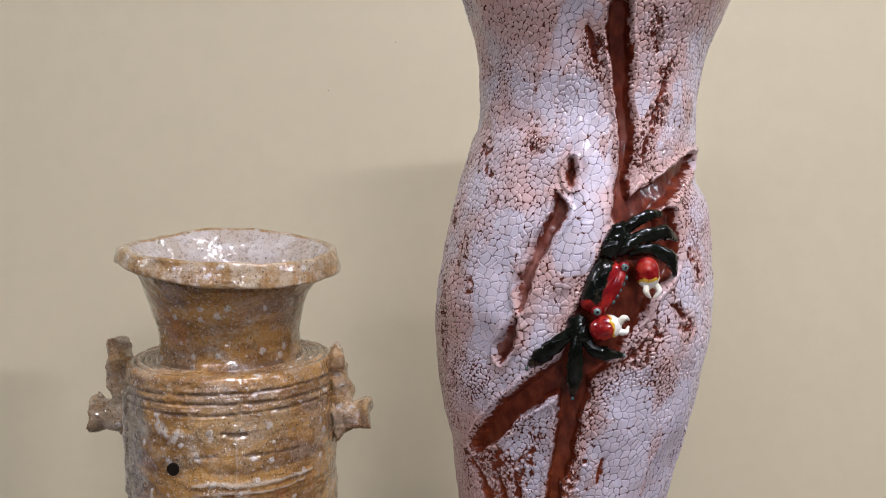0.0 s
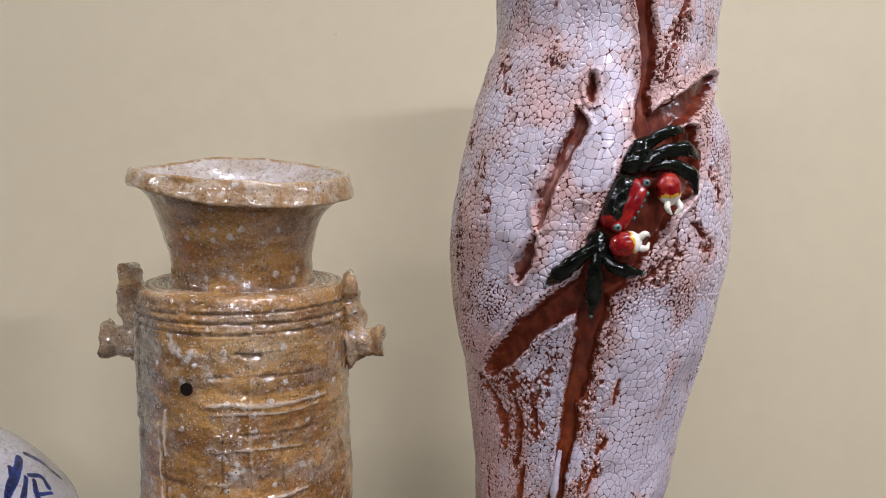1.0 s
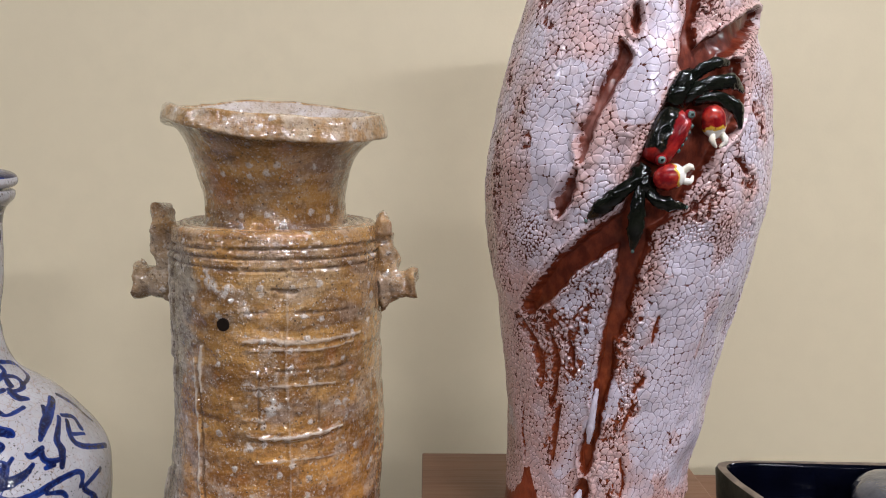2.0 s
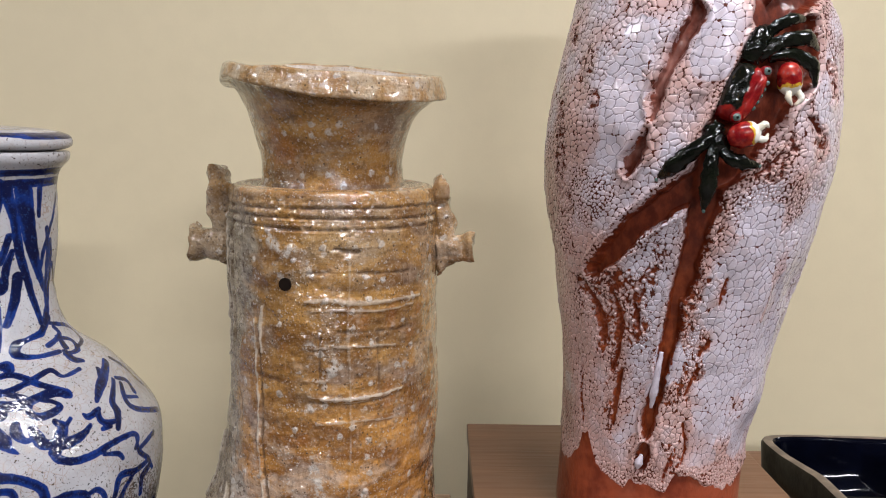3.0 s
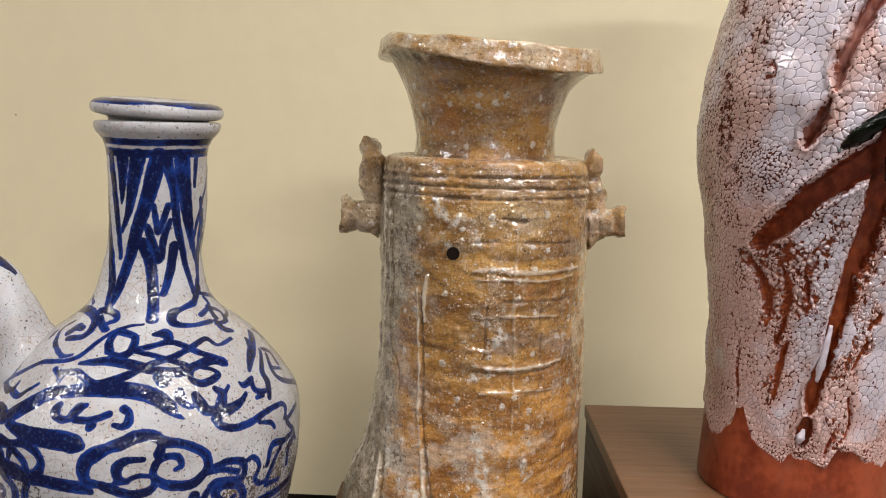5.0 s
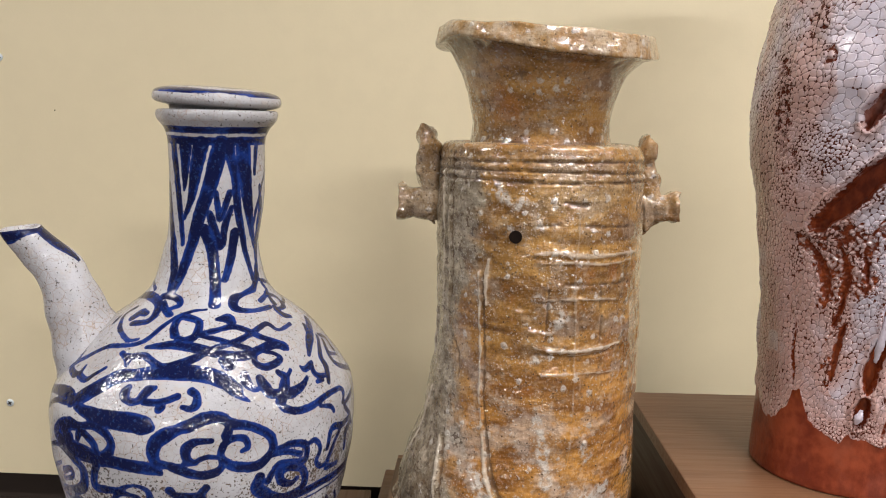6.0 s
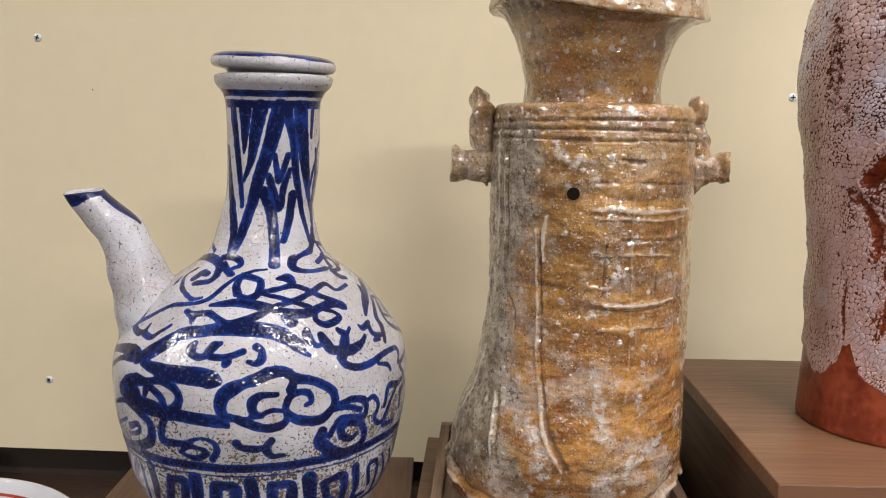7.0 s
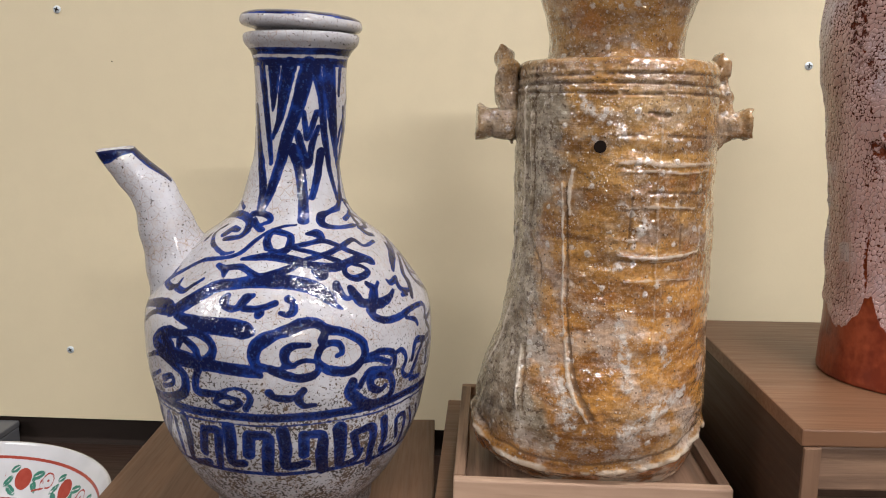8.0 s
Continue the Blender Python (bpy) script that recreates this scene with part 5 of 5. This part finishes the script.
KNOT = [
    ("3.2/3.2/3.2/3.2/3.2/3.2/2.8/2.5", "-1,136 -4,140 -3,144 4,144 11,142 11,137 8,134 1,135"),
    ("1.7/3.1/4.2/4.2/3.5/4.2/3.5/4.2/4.2/1.7", "-13,130 -7,131 2,132 14,130 23,127 34,125 44,127 52,128 57,126 58,124"),
    ("2.8/2.8/2.8/2.8/2.8/2.8/2.1", "2,133 11,136 22,138 32,139 39,137 46,133 56,128"),
    ("1.7/2.4/2.4/2.4", "12,136 22,134 31,131 38,128"),
    ("2.1/2.5/2.8/2.8/2.8/2.8/2.5/1.8/2.1", "8,123 12,125 19,129 26,131 35,133 42,135 55,138 60,134 72,135"),
    ("2.1/5.0/3.5", "23,143 30,143 32,141"),
    ("2.7/5.5/2.7", "24,124 27,122 28,121"),
    ("2.1/2.4/3.1/3.1/2.1/1.7/1.7", "40,125 39,121 43,118 49,119 52,121 49,124 44,126"),
]
KNOT_b = [
    ("2.1/3.5/2.1", "-25,126 -20,124 -19,121"),
    ("2.8/2.8/2.8/4.1/3.1/2.8", "-19,125 -12,126 -5,123 -1,121 5,123 12,126"),
]
LEAF_ARCH = [
    ("4.1/6.2/6.2/5.5/4.8/5.5/6.2/6.2/6.2/5.5/2.7/1.0", "-39,98 -33,103 -26,110 -20,115 -12,117 -3,119 7,119 15,118 23,115 28,110 30,106 33,103"),
    ("3.0/3.7/5.2/5.2", "-71,92 -55,99 -44,101 -38,99"),
    ("2.2/2.2/3.7", "-61,86 -50,95 -40,98"),
    ("2.7/4.8/6.2/6.9/6.9/3.4", "-35,97 -28,96 -20,95 -10,95 -4,94 -1,93"),
    ("2.7/4.1/2.7/2.7/4.1/1.7", "-13,111 -14,108 -12,105 -8,105 -5,110 -2,112"),
    ("2.7/2.7/2.7/2.7", "-5,105 0,105 3,106 7,108"),
    ("3.3/2.7", "1,102 2,103"),
    ("3.3/2.7/3.3/2.7/1.7", "12,110 14,108 14,104 12,102 9,103"),
]
CLOUDS = [
    ("3.4/4.7/5.4/5.4/4.0/4.7/4.7/4.0/4.0/3.4/3.4/3.4/3.4/3.4/4.0/4.0/3.4/2.7/2.7/2.7/2.7/2.3/1.7", "1,73 -0,79 1,85 4,89 8,92 12,94 17,97 22,97 26,93 31,91 35,88 39,83 40,76 38,71 34,67 28,68 24,71 22,76 23,82 26,85 30,84 31,79 29,77"),
    ("2.7/4.0", "25,92 24,87"),
    ("2.0/2.7/4.0/3.3/1.7", "19,85 14,85 11,82 11,76 14,73"),
    ("3.4/3.0/4.0/3.4/3.4/2.7/2.0", "1,73 5,72 8,70 14,66 19,66 22,69 22,73"),
    ("1.7/2.0/2.0/1.7", "10,73 13,73 17,76 22,75"),
    ("3.6/5.0/5.0/2.9", "-47,79 -42,84 -36,87 -30,87"),
    ("6.5/6.5", "-40,82 -36,78"),
    ("5.0/6.4/6.4/5.0", "-47,77 -36,74 -27,73 -20,72"),
]
CLOUDS_b = [
    ("4.2/2.8", "-30,85 -31,80"),
    ("2.8/3.5/3.5", "-28,85 -23,81 -21,75"),
    ("2.8/3.1/3.4/3.4/4.1/5.5", "-30,88 -23,90 -18,88 -15,83 -16,77 -19,72"),
    ("4.8/4.8/4.8/2.7", "-19,72 -10,71 -2,70 2,68"),
    ("1.5/2.2/3.0/3.7/4.4/4.4/3.7/3.0/2.2/1.8/1.5", "-56,65 -45,71 -37,69 -30,65 -28,59 -30,51 -39,45 -50,42 -58,43 -54,52 -44,60"),
    ("2.9/2.6/2.2/1.8/2.2", "-42,56 -36,60 -35,56 -40,52 -43,51"),
    ("3.5/3.5/3.5/3.1/2.8/1.7", "-21,70 -23,62 -23,55 -18,54 -13,55 -10,58"),
    ("1.7/2.8/1.7/2.8/2.8/1.7", "-16,49 -13,53 -9,53 -6,50 -10,46 -15,48"),
]
CLOUDS_c = [
    ("1.4/1.4/2.1/2.7/2.7", "-12,57 -7,59 -3,57 -2,52 -4,46"),
    ("3.4/2.7/3.1/2.4", "5,57 7,54 11,53 15,54"),
    ("2.7/3.4/2.7/1.7", "17,58 15,53 17,48 21,48"),
    ("2.1/2.8/3.1/2.8/2.8/2.4/2.8/2.8", "42,74 47,75 53,72 54,66 52,62 43,65 40,61 38,56"),
    ("4.2/4.9/4.9/6.3/4.9/4.2/3.5/3.2/3.5/4.2/3.5/2.8/2.1", "35,59 34,53 37,48 39,44 45,41 52,43 54,49 52,57 47,61 43,60 43,54 47,50 50,52"),
    ("1.7/2.4/2.4", "38,71 45,71 51,67"),
    ("2.2/2.2/2.2/2.2/2.2/1.8", "54,71 58,72 61,65 59,58 62,53 67,53"),
    ("1.8/2.2/3.0/3.0/1.8", "76,72 70,65 67,57 66,50 74,48"),
]
FRET = [
    ("6.0/5.2/4.5/4.5", "-33,34 -33,19 -36,2 -25,5"),
    ("5.1/5.1", "-23,29 -26,12"),
    ("3.6/5.1/5.1/4.4", "-23,29 -17,29 -18,15 -20,2"),
    ("7.2/6.5/5.0/5.0", "-12,32 -12,20 -13,8 -8,8"),
    ("6.4/6.4", "-4,28 -5,15"),
    ("5.0/5.0/6.4/6.4", "-4,28 3,28 3,18 2,4"),
    ("6.4/6.4/5.7/5.0", "9,31 10,18 10,7 18,8"),
    ("5.6/5.6", "17,28 17,15"),
]
FRET_b = [
    ("4.2/4.9/6.4/6.4", "17,28 24,27 24,15 25,2"),
    ("7.2/6.5/5.0/4.3/2.9", "31,30 32,13 33,3 40,5 42,11"),
    ("4.3/4.3", "37,24 40,10"),
    ("3.6/5.1/4.7/4.4", "38,25 46,25 47,9 48,-2"),
    ("5.2/4.4/3.7/3.0", "52,28 54,14 54,5 61,5"),
    ("3.0/3.0/3.0/3.0", "63,10 60,24 66,24 68,1"),
    ("2.3/2.3", "70,27 76,8"),
    ("2.3/2.3", "77,26 86,7"),
]
FRET_c = [
    ("5.4/4.7", "-45,30 -57,1"),
    ("3.9/3.9", "-55,30 -59,9"),
    ("3.0/3.0/2.3", "-40,30 -41,13 -43,3"),
]
FLANK = [
    ("1.6/2.0/2.0/1.6", "75,161 108,154 108,146 89,144"),
    ("1.9/2.3/2.3/1.9", "77,152 91,148 86,143 72,143"),
    ("3.8/4.6/1.9", "95,133 77,125 69,118"),
    ("2.8/2.8/2.0", "104,132 110,122 112,109"),
    ("2.0/2.4/2.4", "90,124 97,119 96,112"),
    ("2.4/2.8/2.8/2.4", "90,120 85,111 89,104 106,94"),
    ("1.9/2.3/2.3/1.9", "79,93 79,83 85,74 88,66"),
    ("1.9/2.3/2.3", "79,84 86,86 92,87"),
    ("2.3/3.1/2.7/2.3", "65,63 68,74 76,72 85,73"),
    ("3.1/3.1/2.4", "86,69 80,65 79,55"),
    ("1.5/1.9/1.5", "103,240 74,210 70,195"),
    ("2.3/2.3/2.3", "83,212 87,183 67,160"),
    ("2.0/2.4/2.4", "91,197 119,172 121,158"),
]
STROKES = FLANK + SHOULDER_SCROLLS + SHOULDER_SCROLLS_b + SHOULDER_SCROLLS_c + SHOULDER_SCROLLS_d + KNOT + KNOT_b + LEAF_ARCH + CLOUDS + CLOUDS_b + CLOUDS_c
KEY_FRET = FRET + FRET_b + FRET_c



def ewer():
    ob = thing("ewer", "lidded cream crackle-glazed ewer brushed with cobalt blue scrolls", "ewer", EWER_AT)
    rows, along = resample(EWER_PROFILE, 0.0008)
    th = angles(440, 60, 105)
    z, shift = rows[:, 0], rows[:, 2]
    r = np.repeat(rows[:, 1:2], len(th), 1)
    v = np.broadcast_to(along[:, None], r.shape)
    u = th[None, :] * np.maximum(r, 0.02)
    height = lambda mm: np.interp(mm / 1000, z[:np.argmax(z)], along[:np.argmax(z)])
    blue = np.full(r.shape, 0.02)
    for wide, (w, text) in [(1.85, q) for q in NECK_LEAVES + NECK_LEAVES_b] + [(1.62, q) for q in STROKES] + [(1.25, q) for q in KEY_FRET]:
        p = polar(text)
        rad = np.interp(p[:, 1] / 1000, z[:np.argmax(z)], rows[:np.argmax(z), 1])
        mean = rad.mean()
        line = curve_through(np.stack([np.radians(p[:, 0]) * mean, height(p[:, 1])], 1), 6)
        stroke_distance(blue, np.broadcast_to(th * mean, r.shape), v, line, [x * wide for x in widths(w)])
    for low, high in BANDS:
        blue = np.minimum(blue, np.abs(v - (height(low) + height(high)) / 2 - 0.0004 * fractal(u * 40, v * 0, 7)) - (height(high) - height(low)) / 2)
    r = r + 0.0006 * fractal(u * 20, v * 20, 103) + 0.00025 * fractal(u * 90, v * 90, 105)
    gritty = np.broadcast_to((smoothstep(0.085, 0.04, z) + 0.5 * smoothstep(-0.015, -0.035, z))[:, None], r.shape) + 0.35 * fractal(u * 25, v * 25, 107)
    co = turned(z, r, shift, th)
    co[..., 2] -= EWER_AT[2]
    part("ewer_body", sheet(co, wrap=True, fields={"blue": blue, "gritty": gritty}), BLUE_WHITE, ob)

    # lid: a low cap, a little tilted on the mouth
    lid = [(-0.0060, 0.0270), (-0.0058, 0.0285), (-0.0015, 0.0295), (-0.0004, 0.0335), (0.0008, 0.0375), (0.0030, 0.0392), (0.0062, 0.0388), (0.0085, 0.0365), (0.0102, 0.0300), (0.0113, 0.018), (0.0118, 0.0005)]
    rows, along = resample([(a, b, 0) for a, b in lid], 0.0008)
    th2 = np.linspace(-math.pi, math.pi, 180, endpoint=False)
    rr = np.repeat(rows[:, 1:2], 180, 1)
    rr = rr * (1 + 0.006 * fractal(th2[None, :] * 2 + 7 + 0 * rr, rr * 0, 111))
    co = turned(rows[:, 0], rr, np.zeros(len(rows)), th2)
    m = np.array(pose(0, 0, 0, 1.0, 2.8, 0).to_3x3())
    co = co @ m.T + [0.0060, 0.0, 0.2692 - EWER_AT[2]]
    lb = np.full(rr.shape, 0.02)
    lb = np.where((rows[:, 0] > 0.0060)[:, None], np.minimum(lb, np.abs(rr - 0.0350) - 0.0036 + 0.0012 * fractal(th2[None, :] * 3 + 0 * rr, rr * 0, 113)), lb)
    uu, vv = rr * np.sin(th2), -rr * np.cos(th2)
    for k in range(5):
        a = k * 1.257 + 0.3
        cx, cy = 0.016 * math.cos(a), 0.016 * math.sin(a)
        lb = np.where((rows[:, 0] > 0.009)[:, None], np.minimum(lb, np.abs(np.hypot(uu - cx, vv - cy) - 0.0065) - 0.0012), lb)
    part("lid", sheet(co, wrap=True, fields={"blue": lb, "gritty": np.full(rr.shape, -0.2)}), BLUE_WHITE, ob, "round cream lid with blue brushed rim")

    # spout: a bent tapering tube with an oblique mouth, swung a little to the front
    outer = curve_through([(-0.090, 0.110), (-0.0985, 0.137), (-0.1003, 0.1545), (-0.1019, 0.1702), (-0.1049, 0.1896), (-0.1085, 0.2090), (-0.1177, 0.2205), (-0.1294, 0.2399)], 9)
    inner = curve_through([(-0.030, 0.150), (-0.045, 0.165), (-0.055, 0.1775), (-0.0648, 0.1884), (-0.0738, 0.2055), (-0.0809, 0.2199), (-0.0930, 0.2315), (-0.1050, 0.2425)], 9)
    a = np.linspace(0, 2 * math.pi, 72, endpoint=False)
    rings, marks = [], []
    for i, (lo, hi) in enumerate(zip(outer, inner)):
        mid, half = (lo + hi) / 2, (hi - lo) / 2
        deep = np.linalg.norm(half)
        ring = np.stack([mid[0] + np.cos(a) * half[0], -np.sin(a) * deep, mid[1] + np.cos(a) * half[1]], 1)
        rings.append(ring)
        s = i / (len(outer) - 1)
        near = np.abs(np.angle(np.exp(1j * (a - 0.25))))
        edge = deep * near - 0.0058 * min(1.0, (s - 0.68) * 6)
        marks.append(np.minimum(edge if s > 0.72 else np.full(len(a), 0.02), (0.955 - s) * 0.12 + 0.0015 * np.sin(a * 2)))
    mouth = rings[-1]
    c = mouth.mean(0)
    for f, push in ((0.86, 0.0008), (0.72, -0.001), (0.62, -0.012)):
        rings.append(c + (mouth - c) * f + np.array([-0.4, 0, 0.9]) * push)
        marks.append(np.full(len(a), 0.02))
    co = np.array(rings)
    co = co + 0.0005 * np.sin(co[..., [2, 0, 1]] * 260)
    co = co @ np.array(pose(0, 0, 0, 0, 0, 16).to_3x3()).T * [0.955, 0.955, 0.985] + [0, 0, 0.0050]
    me = sheet(co, wrap=True, fields={"blue": np.array(marks), "gritty": np.full(co.shape[:2], 0.12)})
    part("spout", me, BLUE_WHITE, ob, "stubby cream spout with a blue-marked mouth")


ewer()


# ---- navy dish, things in it and beside it ----
def navy_dish():
    ob = thing("navy_dish", "deep rectangular dish, glossy navy inside with a worn brown rim", "dish", (0.1905, 0.659, -0.0126))
    top = 0.0526
    # plan of the rim from the back corner: along the back, and forwards down the bowed side
    w, d = 0.30, 0.175
    n = 220
    t = np.linspace(0, 2 * math.pi, n, endpoint=False)
    e = 0.16
    px = w / 2 + w / 2 * np.sign(np.cos(t)) * np.abs(np.cos(t)) ** e
    py = -d / 2 + d / 2 * np.sign(np.sin(t)) * np.abs(np.sin(t)) ** e
    bow = 0.010 * smoothstep(0.0, -d, py) * (px < w / 2) + 0.006 * np.sin(-py / d * math.pi * 1.6) * (px < w / 2)
    px = px + bow + 0.010 * smoothstep(0, -d, py)
    lift = np.interp(-py, [0, 0.05, 0.09, 0.13, 0.175], [0.0, -0.0035, 0.002, 0.003, 0.001])
    cx, cy = w / 2, -d / 2
    rings = []
    for inset, h, k in ((0.009, 0.0, 0), (0.006, 0.002, 0), (0.0015, 0.5, 1), (0.0, 0.93, 1), (0.0012, 0.985, 1), (0.004, 1.0, 1), (0.0072, 0.99, 1), (0.0084, 0.965, 1), (0.0089, 0.94, 1), (0.0091, 0.92, 1), (0.0093, 0.89, 1), (0.011, 0.6, 1), (0.0118, 0.5, 1), (0.020, 0.22, 1), (0.032, 0.14, 1), (0.070, 0.12, 1)):
        dx, dy = cx - px, cy - py
        L = np.hypot(dx, dy)
        zz = h * (top + lift * h) if k else np.full(n, h)
        rings.append(np.stack([px + dx * inset / L * 1.2, py + dy * inset / L * 1.2, zz], 1))
    rings = np.array(rings)
    part("outer_wall", sheet(rings[:5], wrap=True), DISH_SIDE, ob)
    part("rim", sheet(rings[4:7], wrap=True), BROWN_RIM, ob, "worn brown iron-glazed rim")
    part("inside", sheet(rings[6:], wrap=True, cap="end"), NAVY, ob, "glossy navy glazed inside")


def turned_thing(name, label, category, at, profile, material, part_name, n=72, step=0.0012, wob=0.0004, squash=1.0, **kw):
    ob = thing(name, label, category, at, **kw)
    rows, along = resample([(z, r, 0) for z, r in profile], step)
    th = np.linspace(-math.pi, math.pi, n, endpoint=False)
    r = np.repeat(rows[:, 1:2], n, 1)
    r = r + wob * fractal(th[None, :] * 3 + 11 + 0 * r, along[:, None] * 40 + 0 * r, 121) * (r > 0.004)
    co = turned(rows[:, 0], r, np.zeros(len(rows)), th)
    co[..., 1] *= squash
    part(part_name, sheet(co, wrap=True), material, ob)
    return ob


navy_dish()
turned_thing("glazed_cup", "small grey gloss-glazed cup lying in the navy dish", "cup", (0.335, 0.606, -0.0056), [(0.0, 0.020), (0.004, 0.030), (0.02, 0.042), (0.036, 0.044), (0.045, 0.038), (0.0485, 0.028), (0.0495, 0.012), (0.0495, 0.0005)], GREY_GLOSS, "cup_body", wob=0.0012)

# ---- porcelain bowl ----
BOWL_AT = (-0.66, 0.54, TABLE)


def porcelain():
    n = Nodes("painted_porcelain", 0.1, 0.5)
    c = n.mix(n.ramp(n.noise(30, 3), 0.3, 0.7), (0.47, 0.475, 0.49), (0.53, 0.535, 0.55))
    red = n.ramp(n.math("ADD", n.field("red"), n.math("MULTIPLY", n.math("SUBTRACT", n.noise(300, 2), 0.5), 0.0008)), 0.0003, -0.0003)
    green = n.ramp(n.math("ADD", n.field("green"), n.math("MULTIPLY", n.math("SUBTRACT", n.noise(250, 2), 0.5), 0.0015)), 0.0003, -0.0003)
    c = n.mix(green, c, n.mix(n.noise(160, 3), (0.02, 0.10, 0.07), (0.06, 0.22, 0.16)))
    c = n.mix(red, c, n.mix(n.noise(140, 3), (0.24, 0.03, 0.022), (0.36, 0.075, 0.050)))
    return n.done(c, None, n.bump(n.noise(80, 2), 0.0003, 0.3))


def porcelain_bowl():
    ob = thing("porcelain_bowl", "white porcelain bowl painted with red bands and green sprigs", "bowl", BOWL_AT)
    prof = [(0.0, 0.055, 0), (0.004, 0.058, 0), (0.012, 0.075, 0), (0.04, 0.118, 0), (0.070, 0.140, 0), (0.083, 0.1485, 0), (0.0855, 0.1500, 0), (0.0860, 0.1480, 0), (0.084, 0.1455, 0), (0.070, 0.1355, 0), (0.040, 0.112, 0), (0.016, 0.07, 0), (0.012, 0.03, 0), (0.012, 0.001, 0)]
    rows, along = resample(prof, 0.0012)
    th = np.linspace(-math.pi, math.pi, 520, endpoint=False)
    r = np.repeat(rows[:, 1:2], len(th), 1)
    inside = (np.arange(len(rows)) > np.argmax(rows[:, 0]))[:, None]
    u, v = th[None, :] * 0.14 + 0 * r, along[:, None] + 0 * r
    lip = along[np.argmax(rows[:, 0])]
    down = v - lip
    red = np.minimum.reduce([np.abs(down - 0.0155) - 0.0014, np.abs(down - 0.0530) - 0.0009, np.abs(down - 0.0595) - 0.0016])
    green = np.full(r.shape, 0.02)
    count = 15
    step = 0.14 * 2 * math.pi / count
    vein = np.full(r.shape, 0.02)
    for k in range(count):
        at = -0.14 * math.pi + (k + 0.62) * step
        x, y = (u - at) / 1.3, (down - 0.0345) / 1.3
        fruit = np.hypot(x, y * 0.92) - 0.0072
        red = np.minimum(red, fruit)
        for du, dv, turn, long, wide in ((-0.0125, -0.004, 0.5, 0.0058, 0.0028), (-0.0105, 0.0035, -0.9, 0.0060, 0.0026), (0.0085, -0.0065, 0.7, 0.0040, 0.0024), (0.0085, 0.0085, -0.6, 0.0058, 0.0027), (0.0125, 0.0025, 0.9, 0.0050, 0.0022)):
            p, q = (x - du) * math.cos(turn) + (y - dv) * math.sin(turn), (y - dv) * math.cos(turn) - (x - du) * math.sin(turn)
            green = np.minimum(green, np.maximum((np.hypot(p / long, q / wide) - 1) * wide, 0.0008 - fruit))
            vein = np.minimum(vein, np.maximum(np.abs(q) - 0.0003, np.abs(p) - long * 0.7))
        # a bird-like curl between the fruits
        ring = np.hypot(x - 0.0215, y + 0.002)
        red = np.minimum(red, np.maximum(np.abs(ring - 0.0052) - 0.0006, 0.002 - np.hypot(x - 0.0250, y - 0.0030)))
        red = np.minimum(red, ring - 0.0011)
        red = np.minimum(red, np.maximum(np.abs(y - 0.0045 - 0.3 * (x - 0.0255)) - 0.0007, np.abs(x - 0.0290) - 0.0055))
        red = np.minimum(red, np.maximum(np.abs(x - 0.0285 + 0.25 * y) - 0.0005, np.abs(y - 0.002) - 0.0040))
    green = np.maximum(green, -vein * 0.9)
    red, green = np.where(inside, red, 0.02), np.where(inside, green, 0.02)
    co = turned(rows[:, 0], r, np.zeros(len(rows)), th)
    part("bowl_body", sheet(co, wrap=True, fields={"red": red, "green": green}), porcelain(), ob)


porcelain_bowl()

# ---- grey case behind the bowl ----
case = thing("grey_case", "small grey plastic case against the wall behind the bowl", "case", (-0.822, WALL_Y - 0.022, TABLE))
part("case_body", block(-0.06, 0.06, -0.02, 0.02, 0, 0.026, bevel=0.002), GREY_CASE, case)
part("case_lid", block(-0.0605, 0.0605, -0.0205, 0.0205, 0.0262, 0.034, bevel=0.002), GREY_CASE, case)
